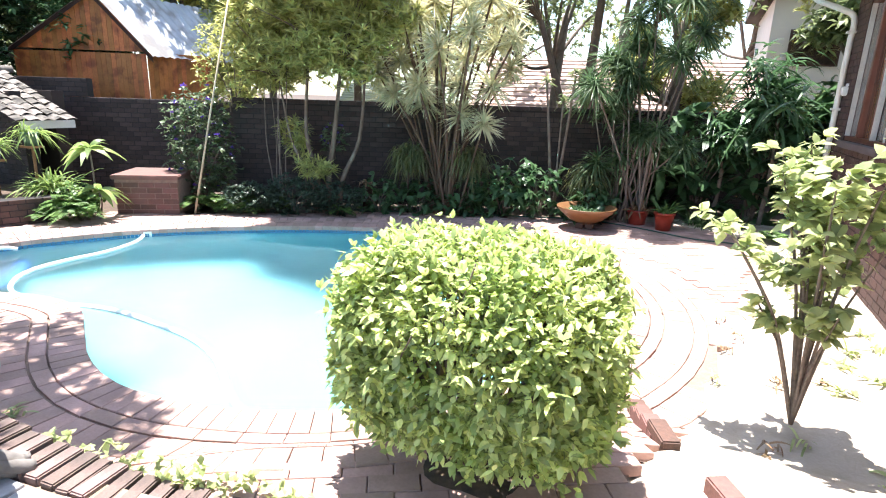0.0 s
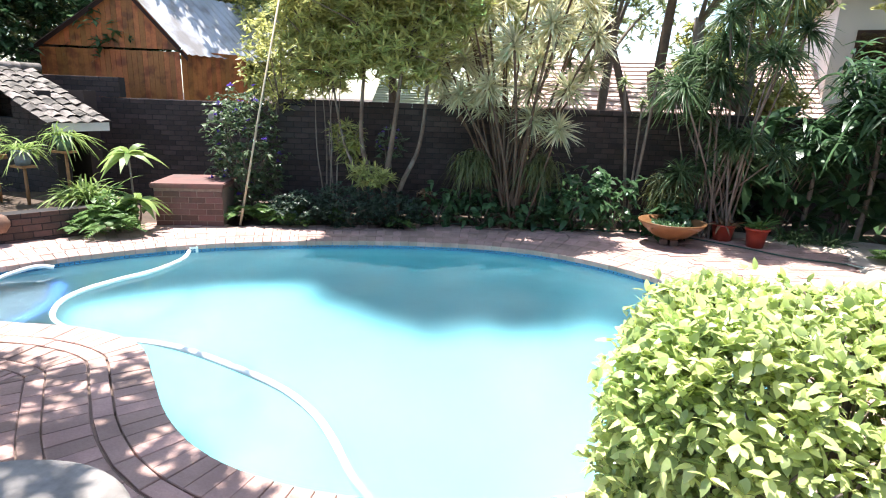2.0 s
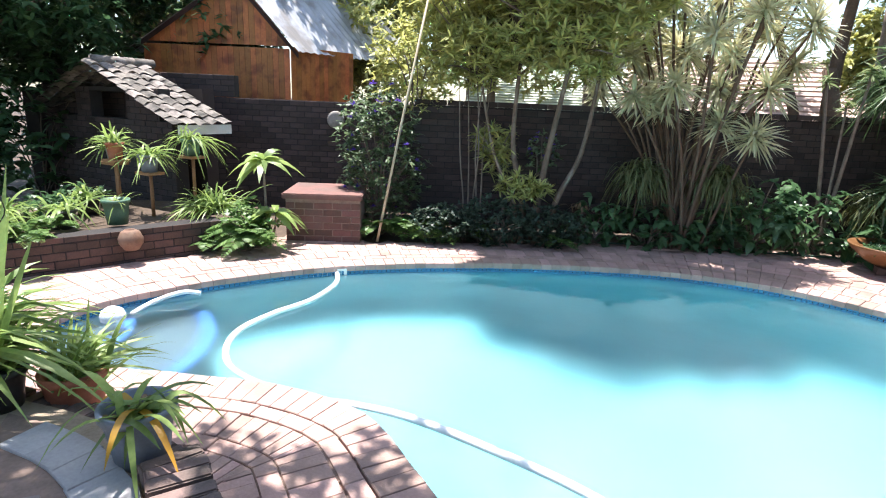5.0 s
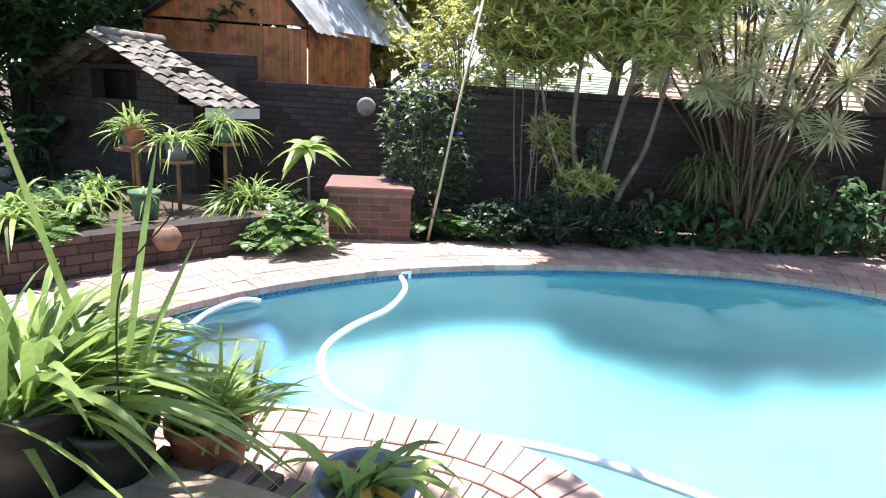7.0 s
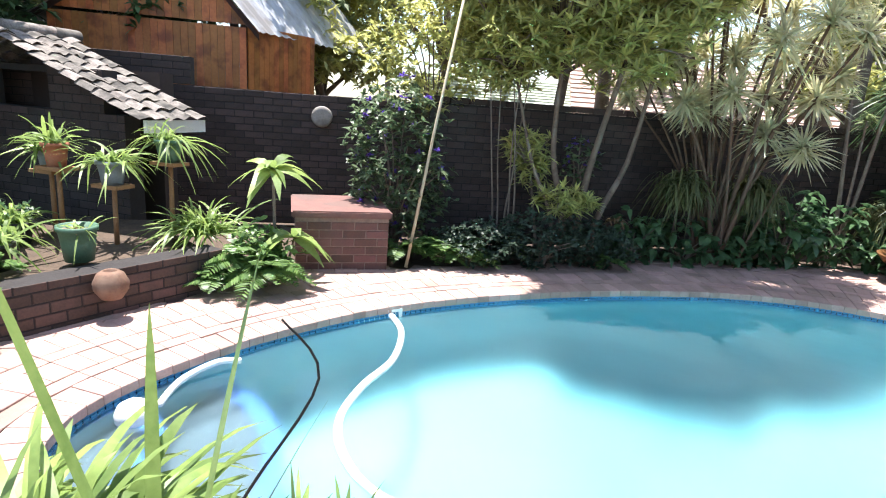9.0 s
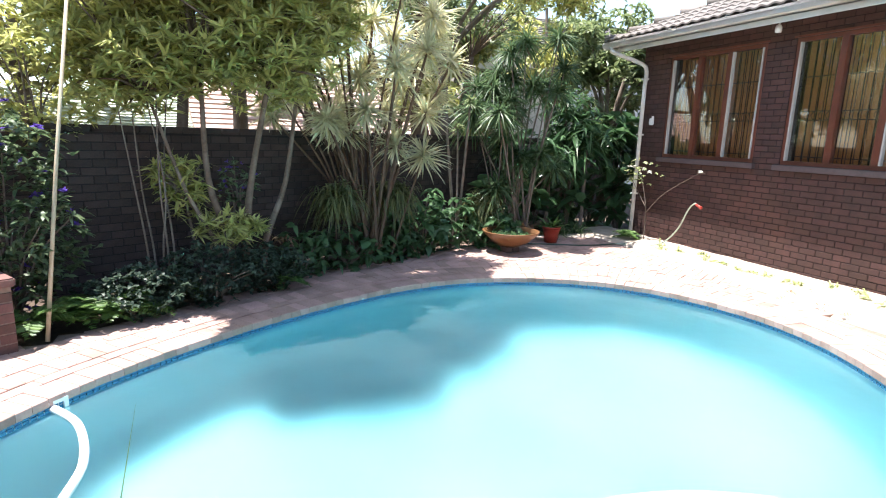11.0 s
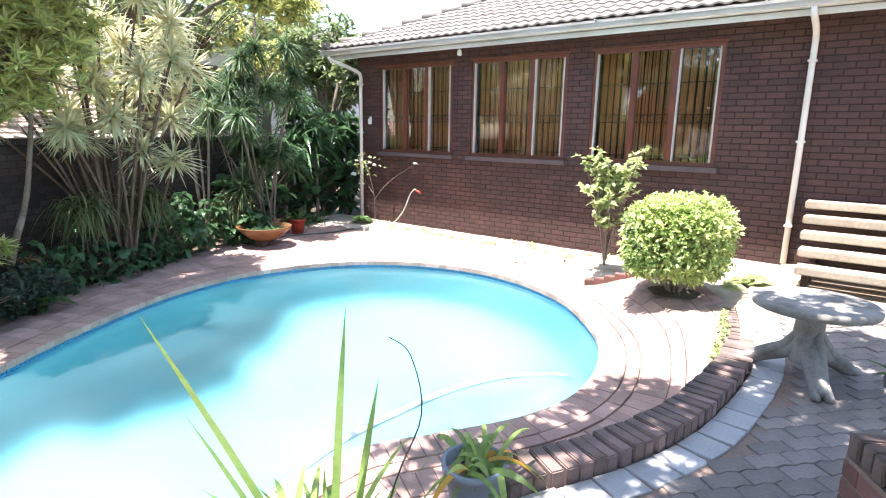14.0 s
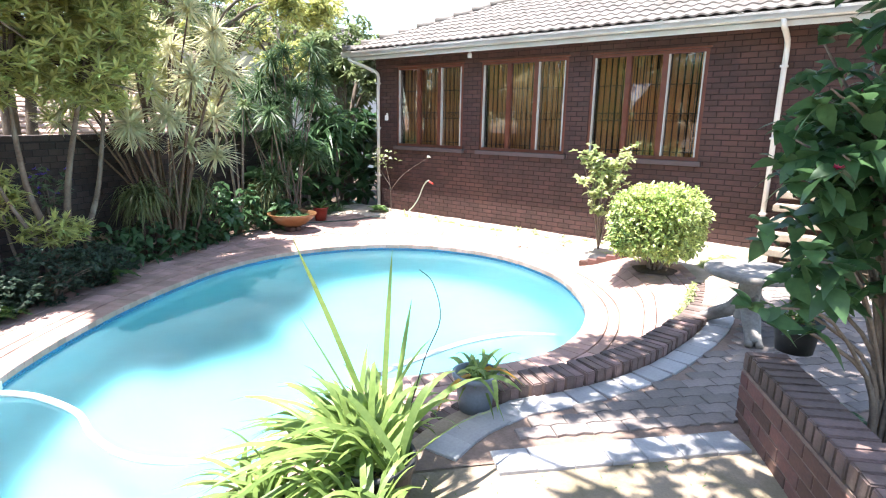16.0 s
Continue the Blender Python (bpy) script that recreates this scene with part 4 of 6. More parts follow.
def pot_mesh(r0, r1, h, rim=0.012):
    return lathe([(0.0, 0.0), (r0, 0.0), (r0 + (r1 - r0) * 0.5, h * 0.5), (r1, h - 0.05 * h - 0.02), (r1 + rim, h - 0.05 * h - 0.02), (r1 + rim, h), (r1 - 0.006, h), (r1 - 0.012, h * 0.86), (0.0, h * 0.85)], 28)


def pot(label, x, y, z, r0, r1, h, material, category="plant pot", plant=None):
    p = empty("plant_pot", label, category, x, y, z)
    link("pot", pot_mesh(r0, r1, h), material, p)
    m = 60
    C = np.stack([rng.uniform(-r1, r1, m) * 0.6, rng.uniform(-r1, r1, m) * 0.6, np.full(m, h * 0.87)], 1)
    link("litter", leaves(C, sphere_dirs(m, -0.05, 0.3), 0.05, 0.02, 0.1, "oval", 2), "dead_leaf", p, "dry leaf litter on the potting soil")
    if plant:
        strap_plant("", "", 0, 0, h * 0.86, parent=p, **plant)
    return p


# back bed, along the wall
def bed(u, off):
    q = on_wall(u, off)
    return q.x, q.y


x, y = bed(0.55, 0.75)
whorl_tree("leafy_tree", "multi-stemmed tree with light green whorled leaves against the wall", x, y,
           [((0, 0), (-0.25, 0.1, 2.3), 0.055), ((0.12, 0.05), (0.45, 0.0, 2.4), 0.06), ((0.3, 0.1), (0.75, 0.2, 2.2), 0.05), ((-0.1, 0.0), (-0.75, 0.0, 2.1), 0.035)],
           [((-0.3, 0.0, 2.7), (0.75, 0.6, 0.6)), ((0.45, 0.0, 2.6), (0.75, 0.6, 0.65)), ((0.1, 0.15, 3.6), (1.1, 0.75, 0.9)), ((-0.75, 0.0, 2.35), (0.45, 0.4, 0.45)), ((-0.2, 0.3, 4.4), (1.2, 0.7, 0.8)), ((1.0, 0.3, 3.2), (0.6, 0.5, 0.7)), ((-1.15, 0.1, 3.2), (0.65, 0.55, 0.75)), ((-1.05, 0.0, 2.5), (0.5, 0.45, 0.4))],
           "tree_leaf", "tree_bark", rosette_count=130, per=16, L=0.19, W=0.032, droop=0.15)
x, y = bed(0.3, 0.55)
whorl_tree("young_tree", "low side shoots of a light green whorled-leaf tree", x, y, [((0, 0), (-0.15, 0.0, 1.0), 0.03), ((0.05, 0), (0.2, -0.1, 0.75), 0.03)],
           [((-0.2, 0, 1.2), (0.28, 0.2, 0.35)), ((0.3, -0.15, 0.75), (0.38, 0.22, 0.2))], "tree_leaf", "bark", rosette_count=400, per=14, L=0.17, W=0.028)
x, y = bed(-0.25, 0.5)
whorl_tree("thin_stemmed_shrub", "clump of bare thin stems beside the wall", x, y, [((k * 0.06, 0), (k * 0.12 - 0.2, 0.1, 2.0 + 0.1 * k), 0.014) for k in range(5)],
           [((-0.1, 0, 2.4), (0.6, 0.4, 0.5))], "tree_leaf", "bark", rosette_count=110)
# pale spiky dracaenas
x, y = bed(2.55, 0.75)
heads = []
tips = []
while len(tips) < 32:
    a, rr = rng.uniform(0, 6.28), 1.3 * rng.random() ** 0.5
    tip = np.array((rr * math.cos(a), rr * math.sin(a) * 0.6, rng.uniform(1.8, 3.6)))
    if all(np.linalg.norm(tip - v) > 0.38 for v in tips):
        tips.append(tip)
for tip in tips:
    heads.append(((rng.uniform(-0.16, 0.16), rng.uniform(-0.1, 0.1)), tuple(tip), rng.uniform(0.018, 0.03), rng.uniform(0.8, 1.1)))
heads += [((0.3, 0.0), (0.75, -0.15, 1.5), 0.022, 1.0), ((0.1, 0), (0.35, -0.1, 1.62), 0.022, 1.0), ((-0.2, 0), (-0.5, -0.1, 1.9), 0.02, 1.0)]
spike_plant("pale_dracaena", "tall dracaena clump with pale cream-green spiky leaf heads", x, y, heads, "pale_spike", "brown_bark", per=119, L=0.42, W=0.03, droop=0.16, low=-0.75)
# dark dracaenas further along
x, y = bed(5.6, 1.1)
heads = []
for k in range(26):
    a, rr = rng.uniform(0, 6.28), rng.uniform(0.1, 1.0)
    heads.append(((rng.uniform(-0.3, 0.3), rng.uniform(-0.15, 0.15)), (rr * math.cos(a), rr * math.sin(a) * 0.7, rng.uniform(0.9, 3.4)), rng.uniform(0.014, 0.022), rng.uniform(0.8, 1.2)))
spike_plant("dark_dracaena", "dense dark green dracaena canes with long narrow leaves", x, y, heads, "dark_spike", "bark", per=140, L=0.46, W=0.024, droop=0.5)
x, y = bed(4.45, 0.8)
spike_plant("bare_frangipani", "forked pale bare-stemmed shrub by the wall", x, y, [((0, 0), (-0.25, 0.0, 2.2), 0.03, 0.4), ((0, 0), (0.2, 0.05, 2.3), 0.03, 0.4), ((0.02, 0), (0.02, 0.1, 1.9), 0.022, 0.4)], "far_leaf", "bark", per=40, category="shrub")
# old dark tree beyond the wall
x, y = bed(5.5, -0.7)
whorl_tree("old_tree", "old brown twisted tree beyond the boundary wall", x, y,
           [((0, 0), (-0.3, 0.2, 2.5), 0.24), ((-0.3, 0.2), (-1.2, 0.2, 3.4), 0.13), ((0.05, 0.1), (0.9, 0.3, 3.3), 0.15), ((-0.1, 0.1), (-0.1, 0.5, 4.2), 0.17)],
           [((-0.6, 0.2, 4.6), (1.6, 1.2, 0.9)), ((1.2, 0.4, 4.3), (1.3, 1.0, 0.8)), ((-2.1, 0.2, 4.3), (1.0, 0.9, 0.8))], "far_leaf", "brown_bark", rosette_count=34, per=12, L=0.15, W=0.035)
# limbs of added tall trees beyond the wall reach out over the planting and the deck
# unseen limbs, placed to shade the deck and the pool's far edge
SHADE_LIMBS = {1.6: ((-0.3, 1.2, 0.4), (0.3, 1.35, 0.45), (0.9, 1.4, 0.45), (1.5, 1.45, 0.45), (2.1, 1.45, 0.45), (2.7, 1.3, 0.4)), 6.0: ((5.4, 1.5, 0.4), (6.3, 1.6, 0.45), (7.2, 1.4, 0.45))}
for u, limbs in SHADE_LIMBS.items():
    x, y = bed(u, -0.9)
    t = empty("added_shade_tree", "added tall tree whose unseen leafy limbs shade the deck", "tree", x, y, 0)
    st, C = [([(0, 0, -0.1), (0.05, 0, 1.8), (0, 0, 3.4)], 0.12, 0.09)], []
    for lu, off, size in limbs:
        q = on_wall(lu + rng.uniform(-0.1, 0.1), off + rng.uniform(-0.1, 0.1), 4.15 + rng.uniform(-0.1, 0.35)) - Vector((x, y, 0))
        C.append(blob(int(260 * size), tuple(q), (size, size, 0.34), 0.0))
        st.append(([(0, 0, 3.3), tuple(q * 0.5 + Vector((0, 0, 2.2))), tuple(q)], 0.045, 0.012))
    link("trunk", trunkset(st), "bark", t)
    link("crown", rosettes(np.concatenate(C), 11, 0.17, 0.045, 0.3, -0.5, 1, "oval", 2), "tree_leaf", t)

# understory
for u, off, z, n, lab in ((2.0, 0.75, 1.0, 130, 0), (3.0, 0.8, 0.98, 150, 0), (4.95, 1.0, 0.75, 110, 0)):
    x, y = bed(u, off)
    h = empty("hanging_strap_plant", "hanging grassy plant in a basket against the wall", "hanging plant", x, y, z, group="hanging plants on the wall")
    n *= 2
    P = rng.normal(0, 0.11, (n * 2, 3)) * np.array((1, 1, 0.6))
    link("foliage", leaves(P, sphere_dirs(n * 2, -0.2, 0.9), rng.uniform(0.18, 0.38, n * 2), 0.02, rng.uniform(0.8, 1.6, n * 2), "strap", 5, 0.3), "hang_leaf", h)
    link("basket", lathe([(0.0, -0.16), (0.08, -0.14), (0.12, -0.05), (0.13, 0.0), (0.115, 0.0), (0.0, -0.03)], 16), "dark_trim", h)
    link("stand", tubes([([(0, 0, -z), (0, 0, -0.15)], 0.012, 0.012)], 6), "dark_trim", h)
for u, off, sx, hz in ((-0.55, 0.95, 0.55, 0.26), (0.15, 1.0, 0.6, 0.32), (0.85, 0.95, 0.5, 0.28)):
    x, y = bed(u, off)
    leafy_mound("ground_cover", "low dense dark-leaved ground cover edging the deck", "ground cover", x, y, 0, (sx, 0.35, hz), 420, 6, 0.065, 0.03, "cover_leaf", stems=6)
for u, off, sx, hz, L in ((1.5, 0.7, 0.4, 0.32, 0.13), (2.2, 0.75, 0.45, 0.3, 0.15), (3.0, 0.8, 0.4, 0.33, 0.15), (3.55, 0.85, 0.5, 0.48, 0.17), (4.2, 0.9, 0.5, 0.5, 0.17), (4.9, 1.25, 0.45, 0.35, 0.16)):
    x, y = bed(u, off)
    leafy_mound("broad_leaved_plant", "dark heart-leaved understory plant in the shaded bed", "shrub", x, y, 0, (sx, 0.38, hz), 75, 4, L, L * 0.62, "broad_leaf", droop=0.7, stems=8)
for u, off, L, n in ((-0.62, 0.95, 0.42, 16), (-0.15, 0.85, 0.4, 14), (0.95, 1.15, 0.26, 9), (-1.0, 0.85, 0.36, 12)):
    x, y = bed(u, off)
    fern("fern", "green fern at the edge of the shaded bed", x, y, 0.12, n, L)
x, y = bed(1.3, 0.6)
strap_plant("small_pot_plant", "small drooping plant in a dark pot", x, y, 0.45, 26, 0.26, 0.03, "dead_leaf")
link("foot_pot", pot_mesh(0.08, 0.11, 0.4), "dark_trim", bpy.data.objects["small_pot_plant"]).location = (0, 0, -0.43)
# corner by the house: philodendrons
for x, y, z, r, n in ((0.2, 11.6, 0, (0.8, 0.6, 1.05), 60), (1.1, 11.7, 0, (0.7, 0.6, 1.25), 60), (-0.5, 11.5, 0, (0.6, 0.5, 0.75), 45), (1.9, 12.0, 0, (0.8, 0.6, 1.2), 50), (2.12, 11.35, 0, (0.36, 0.3, 1.25), 75)):
    leafy_mound("philodendron", "large glossy dark philodendron by the house corner", "shrub", x, y, z, r, n, 3, 0.42, 0.24, "broad_leaf", droop=0.6, stems=14)
for x, y, k in ((0.5, 11.5, 1.5), (1.2, 11.3, 1.9), (1.0, 11.8, 2.35)):
    p = empty("fan_palm_plant", "fan of long drooping dark leaflets by the house corner", "palm", x, y, k)
    link("frond", leaves(np.zeros((220, 3)) + rng.normal(0, 0.22, (220, 3)), sphere_dirs(220, -0.3, 0.8), rng.uniform(0.35, 0.7, 220), 0.05, 0.7, "strap", 4), "broad_leaf", p)
    link("stem", tubes([(spline([(0, 0, -k - 0.05), (0.05, 0.05, -0.5 * k), (0, 0, 0)], 4), 0.04, 0.03)], 7), "bark", p)
for x, y in ((0.35, 10.95), (0.8, 10.9)):
    strap_plant("strap_clump", "dark strappy clump under the palms", x, y, 0.0, 90, 0.55, 0.024, "dark_spike", 0.6, 0.3, 0.1)
fern("fern", "pale green fern at the foot of the downpipe", 1.25, 10.0, 0.08, 16, 0.36)

# ---- bush, bed by the house ----
bush = empty("clipped_bush", "round-cornered clipped bush with small yellow-green leaves on bare stems", "bush", -0.62, 3.12, 0.22)
n = 12500
d = sphere_dirs(n)
q = np.sign(d) * np.abs(d) ** 0.75
q /= np.max(np.abs(q), axis=1, keepdims=True) ** 0.22
C = q * np.array((0.61, 0.50, 0.44)) * (rng.uniform(0.62, 1.0, n) ** 0.6)[:, None] + np.array((0, 0, 0.66))
C += np.array([0.05 * noise.noise(Vector(v) * 3.1) for v in d])[:, None] * d
C += rng.normal(0, 0.028, C.shape)
keep = C[:, 2] > 0.25 + 0.1 * rng.random(n)
C, d = C[keep], d[keep]
P = np.repeat(C, 3, 0)
D = unit(np.repeat(d, 3, 0) * 0.55 + sphere_dirs(len(P)) * 1.0 + np.array((0, 0, 0.2)))
link("foliage", leaves(P, D, rng.uniform(0.026, 0.058, len(P)), rng.uniform(0.016, 0.032, len(P)), 0.15, "oval", 3, 0.25), "box_leaf", bush)
sp = []
for k in range(9):
    a = k * 0.7
    sp.append(([(0.05 * math.cos(a), 0.05 * math.sin(a), -0.08), (0.09 * math.cos(a), 0.09 * math.sin(a), 0.15), (0.26 * math.cos(a), 0.26 * math.sin(a), 0.45), (0.42 * math.cos(a), 0.42 * math.sin(a), 0.8)], 0.02, 0.007))
for k in range(60):
    a, r = rng.uniform(0, 6.28), rng.uniform(0.1, 0.5)
    sp.append(([(0.2 * math.cos(a), 0.2 * math.sin(a), 0.4), (r * math.cos(a), r * math.sin(a), rng.uniform(0.5, 1.0)), (r * 1.15 * math.cos(a + 0.3), r * 1.15 * math.sin(a + 0.3), rng.uniform(0.7, 1.12))], 0.006, 0.003))
link("stem", trunkset(sp, 6), "bark", bush)
vs = [(0, 0, 0.035)] + [((0.27 + 0.02 * math.sin(5 * a)) * math.cos(a), (0.27 + 0.02 * math.sin(5 * a)) * math.sin(a), -0.005) for a in np.linspace(0, 2 * math.pi, 28, endpoint=False)]
tagged(link("planting_ring", raw(vs, [[0, 1 + i, 1 + (i + 1) % 28] for i in range(28)], True), "soil"), "ring of dark soil round the bush's stems", "soil", kind="structure").location = (-0.59, 3.12, 0.285)

rose = empty("rose_bush", "pale green rose bush beside the house wall", "rose bush", 0.85, 4.5, 0.15)
sp, C = [], []
for k in range(20):
    a, r, h = rng.uniform(0, 6.28), rng.uniform(0.1, 0.55), rng.uniform(0.7, 1.7)
    tip = (r * math.cos(a), r * math.sin(a), h)
    sp.append(([(0, 0, -0.05), (r * 0.4 * math.cos(a), r * 0.4 * math.sin(a), h * 0.55), tip], 0.012, 0.004))
    C += [(tip[0] * s + rng.normal(0, 0.05), tip[1] * s + rng.normal(0, 0.05), h * (0.62 + 0.38 * s)) for s in rng.uniform(0.35, 1.1, 13)]
link("stem", trunkset(sp, 6), "bark", rose)
link("foliage", rosettes(np.array(C), 6, 0.1, 0.06, 0.3, -0.3, 1, "oval", 3), "rose_leaf", rose)

rose2 = empty("white_rose", "thin rose with white flowers by the downpipe", "rose bush", 1.55, 9.85, 0.03)
link("stem", trunkset([([(0, 0, -0.05), (0.02, 0.05, 0.6), (-0.05, 0.2, 1.25)], 0.013, 0.006), ([(0.0, 0.02, 0.5), (0, -0.4, 0.9), (0.02, -1.1, 1.3)], 0.008, 0.003), ([(0, 0.03, 0.6), (0, 0.3, 0.9), (-0.1, 0.5, 1.25)], 0.008, 0.004)], 6), "bark", rose2)
C = np.array([(-0.05 + rng.normal(0, 0.12), 0.25 + rng.normal(0, 0.2), 1.2 + rng.normal(0, 0.1)) for _ in range(40)])
link("foliage", rosettes(C, 4, 0.06, 0.035, 0.3, -0.3, 1, "oval", 2), "rose_leaf", rose2)
for q in ((-0.05, 0.1, 1.27), (-0.1, 0.3, 1.3), (-0.08, 0.45, 1.3), (-0.05, 0.2, 1.18), (0.0, 0.02, 1.22), (0.02, -1.1, 1.3)):
    link("flower", rosettes(np.array([q]), 12, 0.055, 0.045, 0.1, -0.3, 1, "oval", 2), "white_flower", rose2)
for k in range(22):
    y = 4.3 + k * 0.235 + rng.uniform(-0.06, 0.06)
    strap_plant("bed_lily", "small pale strappy plant in the sandy bed", rng.uniform(1.15, 1.68), y, 0.05, 12, 0.2, 0.026, "rose_leaf", 0.8, 0.3, 0.03, "bed plant")
for k in range(14):
    strap_plant("bed_weed", "small half-dry tuft on the bare sand", rng.uniform(0.35, 1.3), rng.uniform(3.6, 6.6), 0.05, 8, 0.13, 0.014, "dead_leaf" if k % 3 else "rose_leaf", 0.8, 0.2, 0.03, "bed plant")
fern("fern", "bright sunlit fern beside the terrace", 0.25, 2.6, 0.27, 18, 0.42, "rose_leaf")
for k, (x, y, a) in enumerate(((0.02, 4.3, -75), (0.05, 4.18, -75), (0.08, 4.06, -72), (0.12, 3.94, -70), (0.17, 3.82, -66), (0.45, 3.3, -60), (0.52, 3.18, -60))):
    e = boxbm(-0.05, 0.05, -0.11, 0.11, -0.06, 0.075, bevel=0.008)
    ob = tagged(part("edging_brick", e, "red_brick_one"), "worn red brick edging the flower bed", "brick", group="bed edging bricks")
    ob.matrix_world = pose(x, y, rise(x, y) - 0.01, 0, 0, a + 90)

# ---- kerb ----
kerb = empty("terrace_kerb", "curved raised kerb of brown bricks on edge", "kerb", kind="structure")
klen, kat = along(KERB)
vs, fs = [], []
m = 160
for i in range(m + 1):
    qq, dd, nn = kat(klen * i / m)
    top = KERB_TOP - 0.112 - 0.13 * step(2.4, 0.4, klen * i / m) - 0.11 * step(-4.72, -4.95, qq[0])
    for off, z in ((-0.105, -0.1), (-0.105, top), (0.105, top), (0.105, -0.1)):
        vs.append((*(qq + nn * off), z))
for i in range(m):
    b = 4 * i
    fs += [[b + k, b + k + 1, b + k + 5, b + k + 4] for k in range(3)]
link("footing", raw(vs, fs), "kerb_brick", kerb, "mortared brick footing of the kerb")
kb = boxbm(-0.037, 0.037, -0.111, 0.111, -0.108, 0.0, bevel=0.007)
km = bpy.data.meshes.new("kerb_brick")
kb.to_mesh(km)
kb.free()
km.materials.append(M["kerb_brick"])
n = int(klen / 0.084)
for i in range(n):
    u = (i + 0.5) * klen / n
    qq, dd, nn = kat(u)
    ob = new("kerb_brick", km)
    ob.parent = kerb
    ob.matrix_world = pose(qq[0] + rng.normal(0, 0.004), qq[1] + rng.normal(0, 0.004), KERB_TOP + rng.normal(0, 0.004) - 0.13 * step(2.4, 0.4, u) - 0.11 * step(-4.72, -4.95, qq[0]), rng.normal(0, 1.0), rng.normal(0, 1.0), math.degrees(math.atan2(dd[1], dd[0])) + rng.normal(0, 1.5))
P = []
for u in rng.uniform(0.3, 1.7, 160):
    qq, dd, nn = kat(u)
    side_n = nn if nn[1] > 0 else -nn
    P.append((*(qq + side_n * rng.uniform(0.1, 0.17)), rng.uniform(0.12, 0.36)))
weed = empty("wall_weed", "small pale green weeds growing down the kerb's inner face", "weeds")
link("foliage", rosettes(np.array(P), 5, 0.05, 0.03, 0.3, -0.4, 1, "oval", 2), "rose_leaf", weed)
strap_plant("deck_weed", "small pale weed growing between the deck bricks", -3.35, 2.62, 0.0, 26, 0.13, 0.02, "rose_leaf", 0.8, 0.1, 0.05, "weeds")

# ---- terrace pavers ----
paving = empty("terrace_paving", "grey interlocking pavers with a pale border, sandy joints", "paving", kind="structure")
bed_poly = [tuple(kat(u)[0] - (kat(u)[2] if kat(u)[2][1] > 0 else -kat(u)[2]) * 0.115) for u in np.linspace(0.4, 5.2, 40)]
end_a, end_b = np.array((-5.40, 2.32)), np.array((-4.30, 1.36))
area = bed_poly + [tuple(bed_poly[-1]), tuple(end_a), tuple(end_b), (-3.6, 0.9), (-2.5, -1.2), (0.2, -1.2), (0.2, 2.2)]


def paver_mesh(name, outline, material, h=0.05):
    nn = len(outline)
    c = np.mean(outline, axis=0)
    vs = [(x + (c[0] - x) * 0.03, y + (c[1] - y) * 0.03, h) for x, y in outline] + [(x, y, h - 0.005) for x, y in outline] + [(x, y, 0) for x, y in outline]
    fs = [list(range(nn))] + [[a + (i + 1) % nn, a + i, b + i, b + (i + 1) % nn] for a, b in ((0, nn), (nn, 2 * nn)) for i in range(nn)]
    me = raw(vs, fs)
    me.materials.append(M[material])
    return me


zig = 0.014
outline = [(0.003, 0.003), (0.055, 0.003 + zig), (0.11, 0.003), (0.165, 0.003 + zig), (0.219, 0.003), (0.219, 0.11), (0.165, 0.11 + zig), (0.11, 0.11), (0.055, 0.11 + zig), (0.003, 0.11)]
pm = paver_mesh("paver", outline, "paver")
pb = paver_mesh("border_paver", [(-0.1, -0.098), (0.1, -0.098), (0.1, 0.098), (-0.1, 0.098)], "paver_light")
PA = radians(-41)
cnt = 0
for u in np.arange(0.55, 4.95, 0.205):
    qq, dd, nn = kat(u)
    nn = nn if nn[1] > 0 else -nn
    p = qq - nn * 0.222
    ob = new("border_paver", pb)
    ob.parent = paving
    ob.matrix_world = pose(p[0], p[1], TERRACE - 0.03 + rng.normal(0, 0.002), rng.normal(0, 0.5), rng.normal(0, 0.5), math.degrees(math.atan2(dd[1], dd[0])) + rng.normal(0, 1))
L_end = np.linalg.norm(end_b - end_a)
for k in range(int(L_end / 0.205)):
    p = end_a + (end_b - end_a) / L_end * (0.1 + 0.205 * k)
    ob = new("border_paver", pb)
    ob.parent = paving
    ob.matrix_world = pose(p[0], p[1], TERRACE - 0.03, rng.normal(0, 0.5), rng.normal(0, 0.5), -41)
kmid = np.array([kat(u)[0] for u in np.linspace(0, klen, 120)])
order = []
for i in range(-40, 40):
    for j in range(-60, 60):
        u, v = i * 0.222 + (0.111 if j % 2 else 0), j * 0.111
        x, y = -4.3 + u * math.cos(PA) - v * math.sin(PA), 1.6 + u * math.sin(PA) + v * math.cos(PA)
        mx, my = x + 0.11 * math.cos(PA) - 0.055 * math.sin(PA), y + 0.11 * math.sin(PA) + 0.055 * math.cos(PA)
        if not inside(area, mx, my) or np.min(np.hypot(kmid[:, 0] - mx, kmid[:, 1] - my)) < 0.375:
            continue
        e = end_b - end_a
        if abs(np.cross(e, np.array((mx, my)) - end_a)) / L_end < 0.155:
            continue
        order.append((x, y))
order.sort(key=lambda q: q[0])
jv, jf = [], []
src = np.array([v.co[:] for v in pm.vertices])
faces = [list(p.vertices) for p in pm.polygons]
for k, (x, y) in enumerate(order):
    z = TERRACE - 0.03 + rng.normal(0, 0.0025)
    if k < 290:
        ob = new("paver", pm)
        ob.parent = paving
        ob.matrix_world = pose(x, y, z, rng.normal(0, 0.4), rng.normal(0, 0.4), -41)
    else:
        b = len(jv)
        c, s = math.cos(PA), math.sin(PA)
        jv += [(x + v[0] * c - v[1] * s, y + v[0] * s + v[1] * c, z + v[2]) for v in src]
        jf += [[q + b for q in f] for f in faces]
